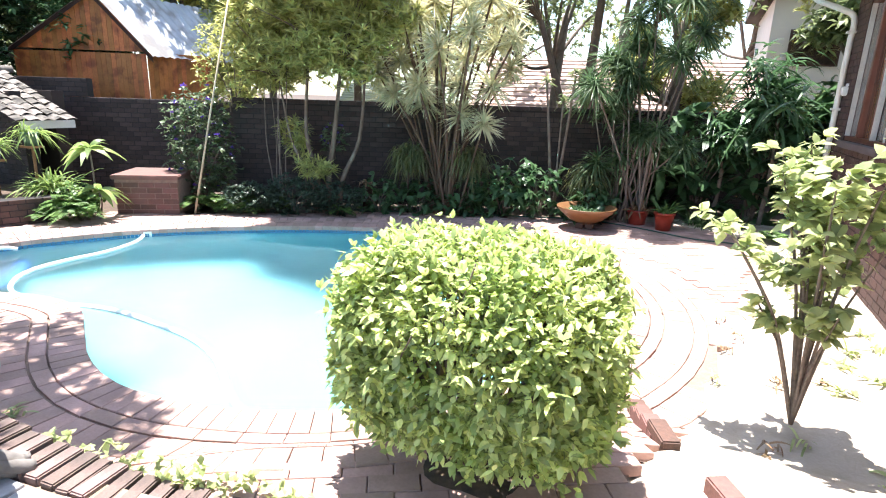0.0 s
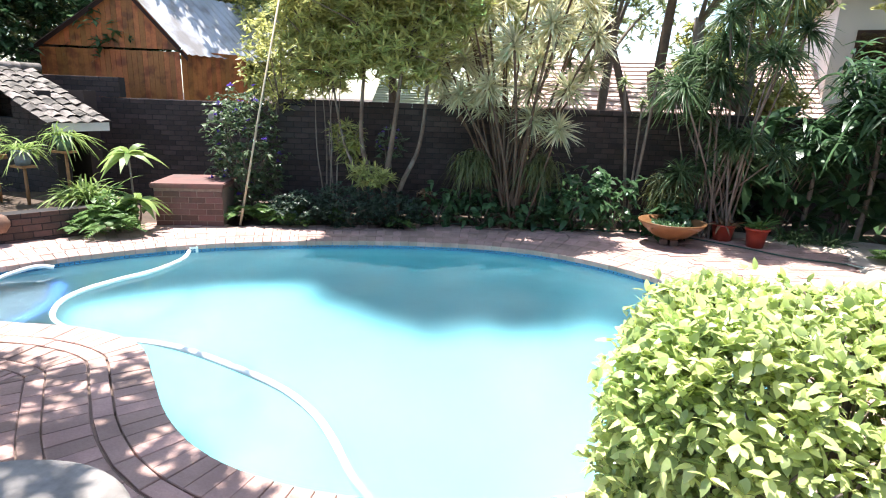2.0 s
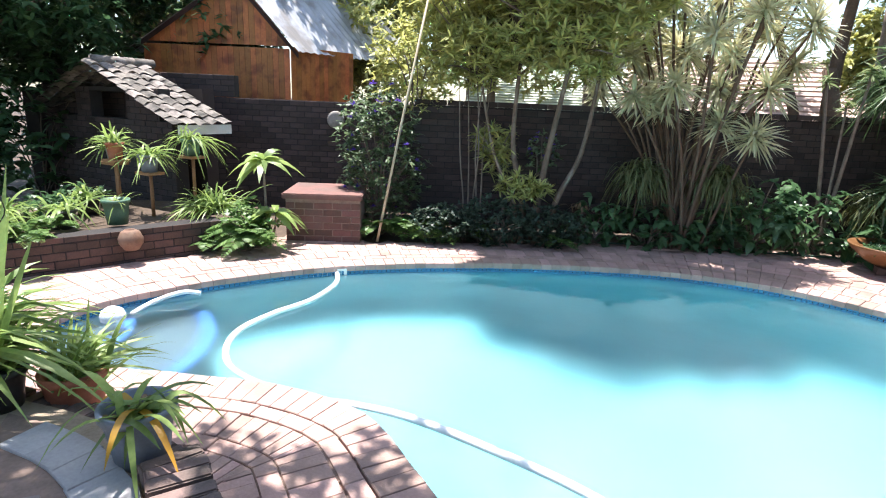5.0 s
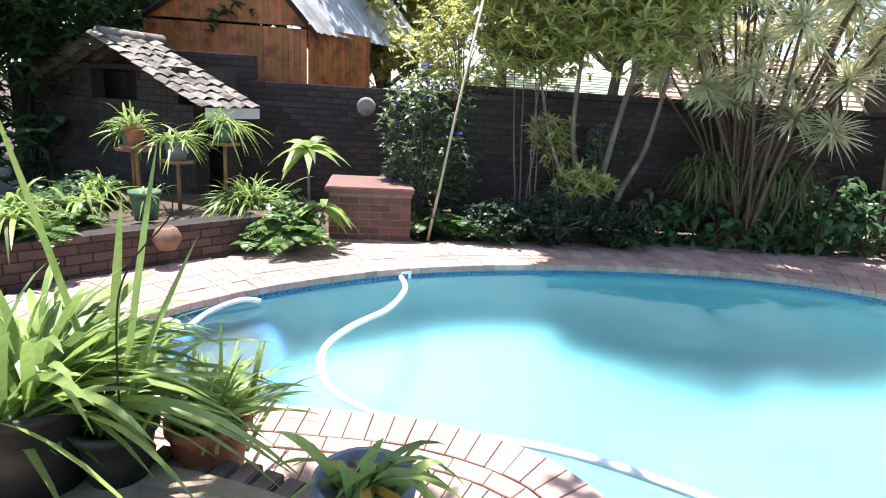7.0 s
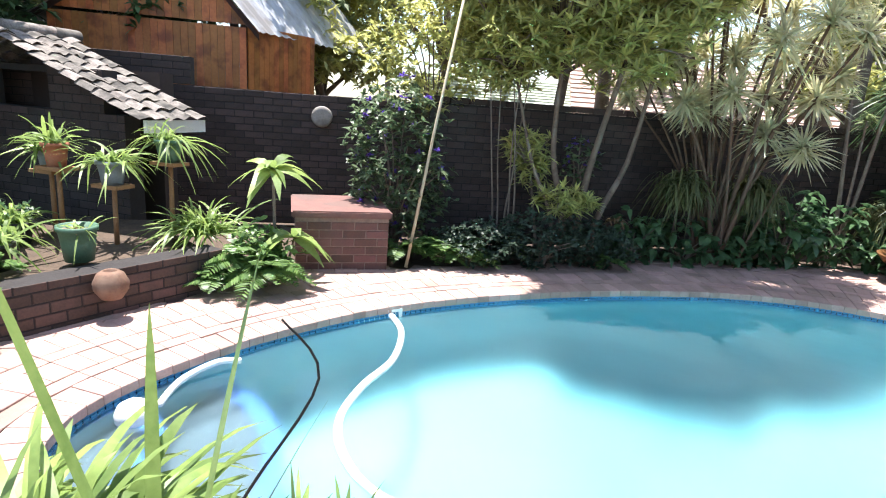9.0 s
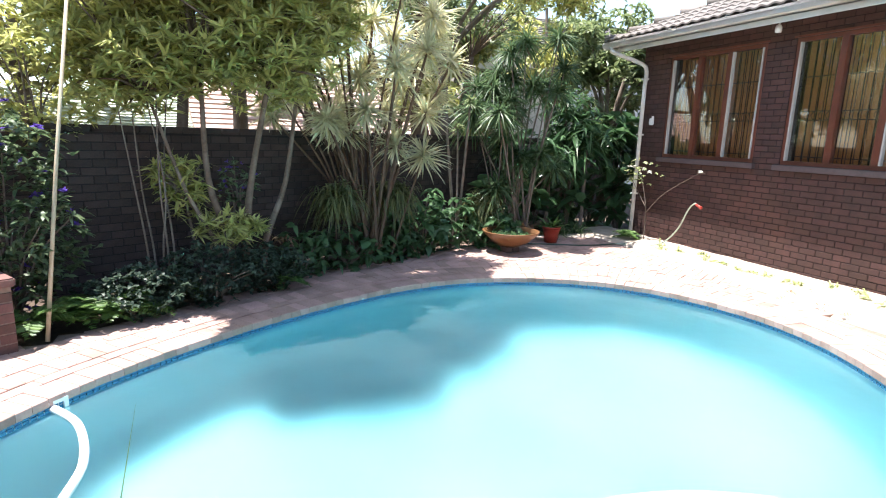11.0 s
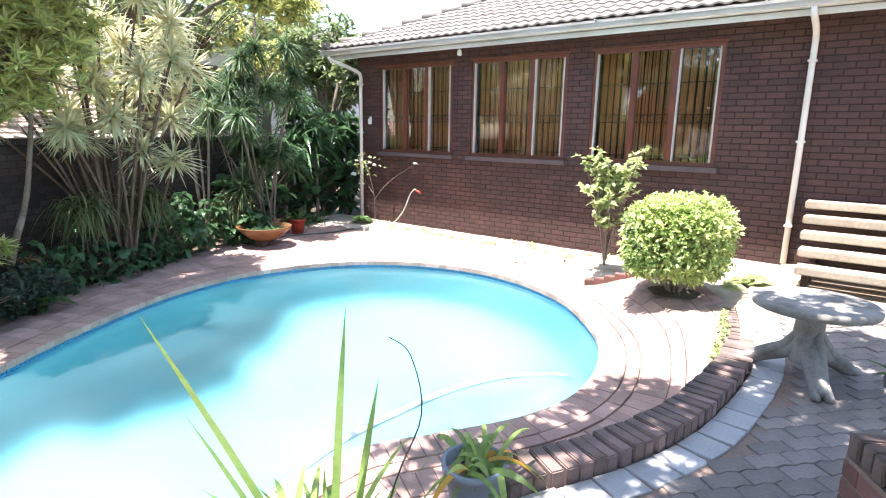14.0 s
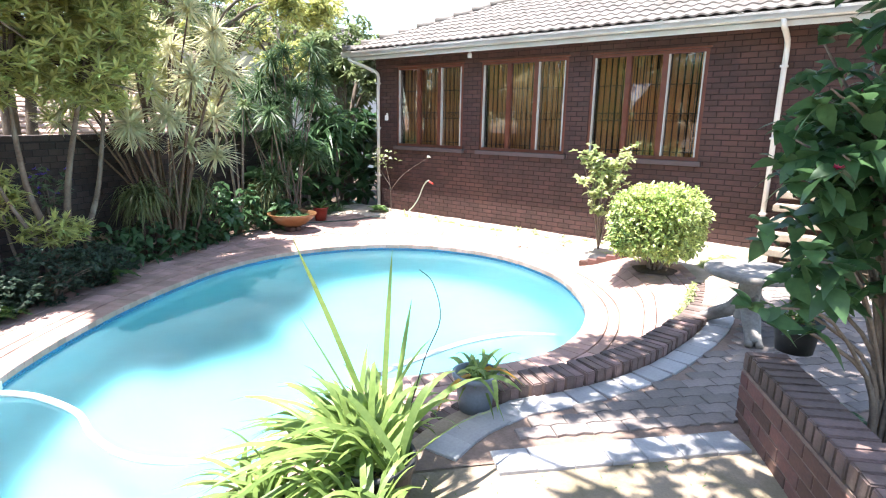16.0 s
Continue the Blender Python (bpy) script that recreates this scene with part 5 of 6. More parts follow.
tagged(link("paver_field", raw(jv, jf), "paver", paving), kind="stuff")
pbm = bmesh.new()
pbm.faces.new([pbm.verts.new((x, y, TERRACE + 0.006)) for x, y in area])
bmesh.ops.triangulate(pbm, faces=pbm.faces[:])
bmesh.ops.recalc_face_normals(pbm, faces=pbm.faces)
part("bedding", pbm, "joint", paving)

# lawn tufts
m = 2600
P = np.stack([rng.uniform(-7.4, -3.9, m), rng.uniform(0.1, 2.4, m), np.full(m, TERRACE - 0.02)], 1)
keep = [not inside(area, a, b) and np.min(np.hypot(kmid[:, 0] - a, kmid[:, 1] - b)) > 0.14 and noise.noise(Vector((a * 1.3, b * 1.3, 4))) > -0.25 and b < np.interp(a, KERB_XY[::-1, 0], KERB_XY[::-1, 1]) for a, b, _ in P]
P = P[np.array(keep)]
tagged(link("grass", leaves(np.repeat(P, 3, 0), sphere_dirs(3 * len(P), 0.2, 0.9), rng.uniform(0.03, 0.07, 3 * len(P)), 0.006, 0.4, "strap", 2), "fern_leaf"), "sparse short grass on the dry lawn", "grass", kind="stuff")

# ---- low brick wall on the terrace ----
low = empty("low_brick_wall", "low weathered brown brick wall capped with bricks on edge", "wall", kind="structure")
brick_wall(low, (-4.04, 1.46), 210, 3.2, 0.635, 0.23, [], "red_brick", "joint", (-1, 2.2), z_base=0.28)
lw = Matrix.Translation((-4.04, 1.46, 0)) @ Matrix.Rotation(radians(210), 4, "Z")
for r in range(4):
    for a, b in (((0.003, 0.11), (0.12, 0.227)), ((0.003, 0.227),))[r % 2]:
        e = boxbm(-0.008, -0.001, a, b, 0.288 + r * 0.085, 0.36 + r * 0.085, bevel=0.003)
        e.transform(lw)
        part("end_brick", e, "red_brick_one", low)
cb = boxbm(-0.037, 0.037, -0.118, 0.118, 0.0, 0.106, bevel=0.008)
cm = bpy.data.meshes.new("cap_brick")
cb.to_mesh(cm)
cb.free()
cm.materials.append(M["kerb_brick"])
for k in range(37):
    ob = new("cap_brick", cm)
    ob.parent = low
    ob.matrix_world = lw @ pose(0.042 + k * 0.086, 0.115 + rng.normal(0, 0.004), 0.64, 0, rng.normal(0, 1.2), rng.normal(0, 1.5))
bp = pot("black plastic pot standing on the end of the low brick wall", -3.84, 1.24, 0.748, 0.10, 0.125, 0.2, "black_pot", plant=dict(n=26, L=0.29, W=0.028, leaf="fern_leaf", droop=0.3, low=0.5, r=0.03))
part("plant_tag", boxbm(-0.125, -0.121, -0.035, 0.035, 0.14, 0.2), "white_pvc", bp, "white plastic plant tag")
for k in range(6):
    fern("fern", "dark green fern behind the low brick wall", -3.9 - 0.35 * k + rng.uniform(-0.1, 0.1), 0.95 - 0.3 * k, 0.35, 12, 0.4, "broad_leaf")

# ---- table ----
table = empty("garden_table", "round grey concrete table with a root-shaped pedestal", "table", -2.38, 1.74, TERRACE + 0.02)
link("tabletop", lathe([(0.0, 0.0), (0.34, 0.0), (0.375, 0.012), (0.38, 0.03), (0.38, 0.05), (0.365, 0.062), (0.0, 0.064)], 48), "concrete", table).location = (0, 0, 0.50)
link("pedestal", tubes([(spline([(0, 0, 0.12), (0.01, 0.01, 0.3), (0.0, 0.0, 0.5)], 5), 0.105, 0.085)], 12), "concrete", table)
for a in (200, 75, -40):
    c, s = math.cos(radians(a)), math.sin(radians(a))
    link("leg", tubes([(spline([(c * 0.02, s * 0.02, 0.26), (c * 0.14, s * 0.14, 0.17), (c * 0.28, s * 0.28, 0.09), (c * 0.38, s * 0.38, 0.025)], 6), 0.075, 0.05)], 10), "concrete", table)
    for k in (-1, 1):
        link("root", tubes([(spline([(c * 0.05 - s * 0.03 * k, s * 0.05 + c * 0.03 * k, 0.34), (c * 0.16 - s * 0.045 * k, s * 0.16 + c * 0.045 * k, 0.19), (c * 0.3 - s * 0.035 * k, s * 0.3 + c * 0.035 * k, 0.085), (c * 0.42 - s * 0.04 * k, s * 0.42 + c * 0.04 * k, 0.02)], 5), 0.03, 0.03)], 7), "concrete", table)

# ---- stairs at the house ----
stairs = empty("timber_stairs", "weathered sleeper stairs up to the house", "stairs", kind="structure")
for k in range(5):
    x0 = 0.36 + 0.27 * k
    part("tread", boxbm(x0, x0 + 0.26, -1.6, 2.12 + 0.02 * k, 0.47 + 0.158 * k, 0.56 + 0.158 * k, bevel=0.012), "timber", stairs)
part("stringer", boxbm(0.55, 1.8, 2.0, 2.06, 0.28, 0.46), "dark_trim", stairs)
part("back_board", boxbm(1.70, 1.74, -1.6, 2.05, 0.28, 1.08), "dark_trim", stairs)

# ---- hibiscus ----
hib = empty("flowering_shrub", "large glossy-leaved shrub with small red flowers leaning over the low wall", "shrub", -4.1, 0.72, 0.28)
sp, C = [], []
for k in range(40):
    a, h = rng.uniform(0, 6.28), rng.uniform(0.9, 3.0)
    r = rng.uniform(0.3, 0.95)
    tip = (r * math.cos(a) - 0.15, r * math.sin(a) * 0.75, h)
    sp.append(([(0.1 * math.cos(a), 0.1 * math.sin(a), -0.05), (tip[0] * 0.3, tip[1] * 0.3, h * 0.6), tip], 0.02, 0.005))
    C += [(tip[0] * s + rng.normal(0, 0.12), tip[1] * s + rng.normal(0, 0.12), h * (0.5 + 0.5 * s) + rng.normal(0, 0.1)) for s in rng.uniform(0.3, 1.05, 18)]
for k in range(16):
    tip = (rng.uniform(-1.2, -0.45), rng.uniform(0.3, 0.58), rng.uniform(1.0, 1.95))
    sp.append(([(0, 0.05, 0.3), (tip[0] * 0.5, tip[1] * 0.6, tip[2] * 0.85), tip], 0.012, 0.004))
    C += [(tip[0] * s + rng.normal(0, 0.08), tip[1] * s + rng.normal(0, 0.07), tip[2] * (0.8 + 0.2 * s) + rng.normal(0, 0.08)) for s in rng.uniform(0.5, 1.05, 11)]
C = np.array(C)
C = C[~((C[:, 1] > 0.62) | (C[:, 0] < -1.25) | (C[:, 2] < 0.95 + 0.15 * rng.random(len(C))))]
link("stem", trunkset(sp, 6), "bark", hib)
link("foliage", rosettes(C, 5, 0.115, 0.075, 0.45, -0.5, 0.9, "oval", 4), "hib_leaf", hib)
F = C[rng.integers(0, len(C), 16)]
for q in F:
    link("flower", rosettes([q], 14, 0.035, 0.022, 0.1, -0.5, 1, "oval", 2), "pink", hib, "small cluster of red flowers")

# ---- pots on the kerb ----
pot("grey plastic pot on the kerb's end with a yellowing strap plant", -4.98, 2.75, KERB_TOP - 0.106, 0.10, 0.135, 0.25, "grey_pot", plant=dict(n=32, L=0.4, W=0.032, droop=0.8, low=0.3, r=0.05, yellow=3))
pot("brown terracotta-coloured pot with a dense strappy plant", -5.76, 2.92, 0.01, 0.10, 0.14, 0.40, "terracotta", plant=dict(away=True, n=130, L=0.46, W=0.02, droop=0.5, low=0.45, r=0.06))
pot("large black plastic pot with arching strap leaves", -6.08, 2.51, TERRACE - 0.02, 0.145, 0.175, 0.33, "black_pot", plant=dict(away=True, n=190, L=0.8, W=0.036, droop=0.6, low=0.32, r=0.06))
pot("small black pot with bright arching strap leaves", -6.32, 2.34, TERRACE - 0.02, 0.11, 0.14, 0.24, "black_pot", plant=dict(away=True, n=130, L=0.56, W=0.028, droop=0.8, low=0.3, r=0.06))
pot("black pot with a mass of arching strap leaves", -6.5, 2.72, TERRACE - 0.02, 0.11, 0.14, 0.24, "black_pot", plant=dict(n=90, L=0.5, W=0.028, droop=0.8, low=0.3, r=0.06))

blades = empty("tall_blades", "tall upright green blades rising from a low strappy clump", "strap plant", -5.90, 2.64, TERRACE)
for at_p, way, tall in (((0, 0, 0.2), (-0.42, 0.0, 1.05), 1.25), ((0.03, 0.03, 0.2), (0.15, 0.08, 0.95), 1.0), ((0.05, 0, 0.2), (0.3, 0.12, 0.75), 0.75), ((-0.02, 0.02, 0.2), (-0.25, 0.3, 0.8), 0.8)):
    link("blade", leaves(np.array([at_p]), np.array([way]), np.array((tall,)), 0.036, 0.05, "strap", 6, 0.4), "strap_leaf", blades)
strap_plant("", "", 0, 0, 0.18, 55, 0.48, 0.028, droop=0.7, low=0.35, r=0.05, parent=blades, away=True)
link("dry_stalk", tubes([(spline([(0.1, -0.03, 0.2), (0.2, -0.08, 0.6), (0.3, -0.1, 0.8), (0.36, 0.0, 0.95), (0.28, 0.02, 1.03)], 5), 0.0035, 0.002)], 5), "dark_bark", blades, "thin dry twisted flower stalk")
link("pot", pot_mesh(0.09, 0.12, 0.22), "black_pot", blades).location = (0.02, 0.01, -0.02)

# ---- bowl, pots and hoses at the far end ----
bowl = empty("bowl_planter", "wide shallow ochre bowl planter on bricks", "planter", -1.31, 9.65, 0.0)
link("bowl", lathe([(0.0, 0.09), (0.12, 0.09), (0.26, 0.15), (0.40, 0.27), (0.45, 0.325), (0.455, 0.345), (0.43, 0.345), (0.38, 0.29), (0.0, 0.27)], 36), "ochre", bowl)
for dx, dy in ((-0.07, 0.0), (0.07, 0.02)):
    part("stand_brick", boxbm(dx - 0.055, dx + 0.055, dy - 0.11, dy + 0.11, 0.004, 0.089, bevel=0.006), "red_brick_one", bowl)
P = np.stack([rng.uniform(-0.28, 0.28, 90), rng.uniform(-0.28, 0.28, 90), np.full(90, 0.28)], 1)
link("foliage", rosettes(P, 6, 0.12, 0.02, 0.5, 0.2, 1, "strap", 3), "broad_leaf", bowl)
pot("red glazed pot with a leafy plant", -0.2, 10.2, 0.004, 0.11, 0.15, 0.28, "red_glaze", plant=dict(n=34, L=0.38, W=0.045, leaf="fern_leaf", droop=0.4, low=0.4, r=0.04))
pot("dark red pot with a drooping dark plant", -0.62, 10.45, -0.06, 0.12, 0.16, 0.3, "red_glaze", plant=dict(n=40, L=0.4, W=0.05, leaf="dead_leaf", droop=0.6, low=0.3, r=0.05))
tagged(link("garden_hose", tubes([(spline([(-5.3, 8.55, 0.012), (-4.6, 9.0, 0.014), (-3.8, 9.4, 0.014), (-3.04, 9.68, 0.014), (-2.2, 10.0, 0.014), (-1.4, 10.25, 0.014), (-0.5, 10.05, 0.014), (0.2, 9.75, 0.014), (0.75, 9.75, 0.014), (1.1, 9.6, 0.03)], 6), 0.011, 0.011)], 7), "hose_green"), "dark green garden hose lying along the planting bed", "hose")
noz = empty("spray_hose", "pale hose end standing up with a red nozzle", "hose")
link("hose", tubes([(spline([(0.8, 9.75, 0.02), (1.15, 9.5, 0.03), (1.3, 9.15, 0.12), (1.32, 8.85, 0.4), (1.3, 8.65, 0.75), (1.26, 8.5, 0.87), (1.22, 8.42, 0.86)], 6), 0.012, 0.012)], 7), "hose_pale", noz)
link("nozzle", tubes([([(1.22, 8.43, 0.865), (1.2, 8.37, 0.85), (1.19, 8.3, 0.83)], 0.016, 0.024)], 8), "red_plastic", noz, "red plastic spray nozzle")
lamp = empty("security_sensor", "small white security sensor on the house wall", "sensor", HX - 0.01, 10.24, 2.16)
part("housing", boxbm(-0.07, -0.0, -0.035, 0.035, -0.07, 0.05, bevel=0.012), "white_pvc", lamp)
part("bracket", boxbm(-0.03, 0.0, -0.02, 0.02, 0.05, 0.09, bevel=0.004), "white_pvc", lamp)
cam2 = empty("eave_spotlight", "small white spotlight under the eave", "spotlight", 1.6, 7.75, 3.36)
link("head", lathe([(0.0, -0.06), (0.04, -0.055), (0.045, 0.0), (0.03, 0.04), (0.0, 0.05)], 14), "white_pvc", cam2)
link("arm", tubes([([(0, 0, 0.04), (0.02, 0, 0.12), (0.03, 0, 0.22)], 0.012, 0.012)], 6), "white_pvc", cam2)
e = empty("air_brick", "small pale vent in the house wall", "vent", HX - 0.009, 4.62, 0.62)
part("vent_plate", boxbm(-0.004, 0.003, -0.06, 0.06, -0.03, 0.03), "concrete", e)

# ---- plinth, disc, pole ----
pl = empty("brick_plinth", "low red brick plinth with a flat slab top", "plinth", -8.06, 6.58, 0)
brick_wall(pl, (-7.93, 6.66), 31, 0.92, 0.53, 0.9, [], "red_brick", "joint", (9, 9), z_base=-0.02)
for ob in pl.children:
    ob.parent = pl
    ob.matrix_parent_inverse = Matrix.Translation((8.06, -6.58, 0))
sl = boxbm(0.11, 1.10, -0.04, 0.93, 0.532, 0.60, bevel=0.012)
sl.transform(Matrix.Rotation(radians(31), 4, "Z"))
part("slab", sl, "red_brick_one", pl, "worn red cement slab")
q = on_wall(0.05, 0.05, 1.43, LB)
dsk = tagged(link("wall_disc", lathe([(0.0, -0.02), (0.12, -0.015), (0.135, 0.0), (0.125, 0.02), (0.09, 0.03), (0.0, 0.034)], 28), "concrete"), "round ochre stone plaque on the garden wall", "plaque")
dsk.matrix_world = Matrix.Translation(q) @ Matrix.Rotation(radians(WA), 4, "Z") @ Matrix.Rotation(radians(90), 4, "X")
tagged(link("pole", tubes([([(-6.98, 7.28, 0.0), (-6.86, 7.58, 1.4), (-6.66, 8.0, 3.4)], 0.018, 0.014)], 8), "cane"), "long pale bamboo pole leaning among the shrubs", "pole")
t = leafy_mound("purple_flowered_shrub", "dark-leaved shrub with spikes of purple flowers by the plinth", "shrub", -7.35, 7.85, 0.0, (0.6, 0.5, 1.05), 760, 5, 0.10, 0.038, "shrub_leaf", droop=0.4, stems=22, flower=("purple", 46, 0.06))
leafy_mound("purple_flowered_shrub", "purple-flowered climber among the tree stems", "shrub", *on_wall(0.75, 0.5)[:2], 0.9, (0.28, 0.22, 0.3), 60, 5, 0.08, 0.03, "shrub_leaf", flower=("purple", 14, 0.035), stems=5)
leafy_mound("light_shrub", "light green leafy shrub reaching over the wall", "shrub", -7.2, 8.5, 1.6, (0.8, 0.5, 0.75), 380, 6, 0.13, 0.035, "tree_leaf", droop=0.4, stems=8)

for x, y in ((-7.1, 7.4), (-6.75, 7.6), (-6.5, 7.75)):
    fern("fern", "green fern in front of the purple shrub", x, y, 0.15, 16, 0.42)

# ---- raised planter and the pots beside the shelter ----
planter = empty("raised_planter", "low rough brick planter wall with soil", "planter", kind="structure")
A, B = np.array((-8.95, 3.7)), np.array((-8.2, 5.9))
ang = math.degrees(math.atan2(*(B - A)[::-1]))
brick_wall(planter, tuple(A), ang, float(np.linalg.norm(B - A)), 0.34, 0.22, [], "kerb_low", "wall_mortar", (9, 9), z_base=-0.06, brick_len=0.2)
f = bmesh.new()
f.faces.new([f.verts.new(v) for v in ((-9.1, 3.8, 0.3), (-8.35, 5.9, 0.3), (-9.6, 6.6, 0.3), (-11.2, 5.6, 0.3), (-11.2, 3.8, 0.3))])
part("soil", f, "soil", planter)


def stand(label, x, y, h):
    s = empty("plant_stand", label, "stand", x, y, 0.28)
    link("post", tubes([([(0, 0, 0), (0.01, 0, h - 0.03)], 0.022, 0.02)], 7), "old_wood", s)
    part("plate", boxbm(-0.13, 0.13, -0.1, 0.1, h - 0.03, h), "old_wood", s)


for x, y, h, mt, r, pl_, lab in ((-9.62, 5.62, 0.66, "terracotta", 0.095, dict(n=34, L=0.5, W=0.03, droop=0.6, low=0.4), "terracotta pot with a strappy plant on a post stand"),
                                 (-9.86, 5.75, 0.6, "grey_pot", 0.09, dict(n=60, L=0.44, W=0.022, droop=0.7, low=0.2), "dark grey pot with a grassy plant on a stand"),
                                 (-9.12, 5.7, 0.55, "grey_pot", 0.11, dict(n=80, L=0.46, W=0.024, droop=0.75, low=0.2), "grey pot with a bright grassy plant on a post stand"),
                                 (-8.9, 6.12, 0.73, "green_pot", 0.11, dict(n=70, L=0.5, W=0.022, droop=0.9, low=0.2), "dark green pot with a pale spider plant on a stand")):
    stand("slim wooden post plant stand", x, y, h)
    pot(lab, x, y, 0.28 + h, r * 0.75, r, 0.2, mt, plant=pl_)
pot("green plastic pot on the planter wall", -8.86, 5.1, 0.345, 0.1, 0.13, 0.27, "green_pot", plant=dict(n=14, L=0.3, W=0.02, droop=0.7, low=0.2))
for x, y, L, nn, W in ((-9.25, 4.75, 0.6, 44, 0.038), (-9.5, 4.3, 0.6, 44, 0.036), (-9.1, 4.05, 0.62, 40, 0.036), (-9.75, 5.3, 0.55, 50, 0.03)):
    pot("dark pot with broad arching leaves in the planter", x, y, 0.3, 0.1, 0.13, 0.2, "black_pot", plant=dict(n=nn, L=L, W=W, droop=0.9, low=0.3))
ball = tagged(link("terracotta_ball", lathe([(0.0, -0.12), (0.07, -0.1), (0.115, -0.03), (0.12, 0.02), (0.09, 0.085), (0.05, 0.11), (0.045, 0.1), (0.0, 0.05)], 20), "clay_ball"), "round weathered clay ball jar against the planter wall", "jar")
ball.location = (-8.42, 4.95, 0.26)
strap_plant("strap_clump", "bright strappy clump beside the pool deck", -8.55, 6.1, 0.4, 190, 0.62, 0.026, "strap_leaf", 0.7, 0.3, 0.08)
tall = empty("broad_leaved_cane", "tall cane with big glossy light green leaves", "shrub", -8.02, 6.4, 0.0)
link("stem", trunkset([([(0, 0, -0.05), (0.02, 0, 0.5), (0, 0, 1.0)], 0.018, 0.012), ([(0.05, 0, -0.05), (0.2, -0.05, 0.2), (0.28, -0.1, 0.4)], 0.014, 0.01)], 6), "bark", tall)
link("foliage", leaves(np.array([(0, 0, 1.0)] * 16 + [(0.28, -0.1, 0.42)] * 12), sphere_dirs(28, -0.1, 0.8), rng.uniform(0.34, 0.5, 28), rng.uniform(0.08, 0.115, 28), 0.6, "oval", 5, 0.3), "strap_leaf", tall)
for x, y, z, L, nn in ((-8.05, 6.05, 0.25, 0.45, 22), (-7.8, 5.98, 0.2, 0.42, 20), (-8.15, 5.75, 0.1, 0.3, 14), (-9.0, 4.5, 0.4, 0.3, 14), (-8.85, 4.2, 0.4, 0.3, 14)):
    fern("fern", "bright green fern beside the planter", x, y, z, nn, L)
for x, y in ((-9.9, 4.9), (-10.3, 5.5), (-9.9, 4.2)):
    leafy_mound("planter_foliage", "low mixed green foliage filling the planter", "shrub", x, y, 0.28, (0.34, 0.3, 0.16), 70, 5, 0.09, 0.04, "broad_leaf", stems=5)
leafy_mound("leafy_clump", "mixed green foliage at the planter's end", "shrub", -8.0, 6.15, 0.0, (0.38, 0.3, 0.3), 90, 5, 0.1, 0.05, "fern_leaf", stems=6)

for x, y, k in ((-12.4, 5.2, 1.15), (-12.9, 6.4, 1.3), (-12.0, 3.6, 0.9)):
    leafy_mound("broad_leaved_shrub", "large dark glossy shrub beside the brick shelter", "shrub", x, y, 0.0, (0.95, 0.8, k), 210, 4, 0.26, 0.1, "broad_leaf", droop=0.5, stems=12)

# ---- shelter with an old tiled roof ----
SA = (-9.62, 6.52)
hut = empty("brick_shelter", "small dark brick shelter with a weathered tile roof and a dark opening", "shelter", kind="structure")


def sp_(u, off, z):
    return Vector((SA[0] + u, SA[1] - off, z))


p = sp_(-2.9, 0, 0)
brick_wall(hut, (p.x, p.y), 0, 2.75, 1.35, 0.2, [], "wall_brick", "wall_mortar", (9, 9))
p = sp_(-2.3, -0.01, 0)
brick_wall(hut, (p.x, p.y), 0, 1.9, 1.78, 0.18, [(0.35, 1.2, 1.352, 1.72)], "wall_brick", "wall_mortar", (9, 9), z_base=1.352)
# inner wall coloured near black for the shade behind the opening
bm = bmesh.new()
box(bm, -2.9, -0.2, 0.55, 0.75, 0.0, 1.8)
bm.transform(Matrix.Translation((SA[0], SA[1], 0)))
part("inner_wall", bm, "unlit_interior", hut)
APEX, EAVE = (-1.36, 2.1), (0.40, 1.34)
vs, fs = [], []
for side_ in (1, -1):
    run = (EAVE[0] - APEX[0])
    rows_, cols = 10, 5
    for r in range(rows_):
        for c in range(cols):
            b = len(vs)
            for i in range(5):
                dep = -0.40 + 0.95 * (c + i / 4) / cols
                w = 0.035 * math.sin(math.pi * i / 4) + rng.uniform(-0.012, 0.012)
                for k, lift in ((r, 0.02), (r, 0.0), (r + 1.1, 0.0)):
                    s = k / rows_
                    u = APEX[0] + side_ * run * s
                    z = APEX[1] + (EAVE[1] - APEX[1]) * s + (0.03 if k == r and lift == 0 else 0.04) * 0 + lift + w + 0.02 * (1 if k > r else 0)
                    vs.append(sp_(u, -dep, z))
            for i in range(4):
                q0 = b + 3 * i
                fs += [[q0 + 1, q0 + 2, q0 + 5, q0 + 4]]
tagged(link("roof_tile", raw(vs, fs), "old_tile", hut, "weathered curved roof tiles"), kind="stuff")
link("ridge_tile", tubes([([sp_(APEX[0], 0.26 - 0.3 * k, APEX[1] + 0.02), sp_(APEX[0], -0.05 - 0.3 * k, APEX[1] + 0.03)], 0.075, 0.065) for k in range(3)], 8), "old_tile", hut)
bm = boxbm(-0.02, 0.02, -0.3, 0.5, -0.09, 0.03)
bm.transform(Matrix.Translation(sp_(EAVE[0] - 0.02, 0, EAVE[1] - 0.02)))
part("eave_board", bm, "white_paint", hut, "white eave board")

# ---- timber gabled house behind the wall ----
GA = (-11.0, 9.0)
gable = empty("timber_house", "varnished pine board house with a metal gable roof behind the wall", "house", GA[0], GA[1], 0)
gm = Matrix.Translation((GA[0], GA[1], 0)) @ Matrix.Rotation(radians(WA), 4, "Z")


def top_at(u):
    return 2.55 + (u + 1.85) * (3.72 - 2.55) / (1.85 - 0.15) if u < -0.15 else 3.72 - (u + 0.15) * (3.72 - 2.68) / 0.92


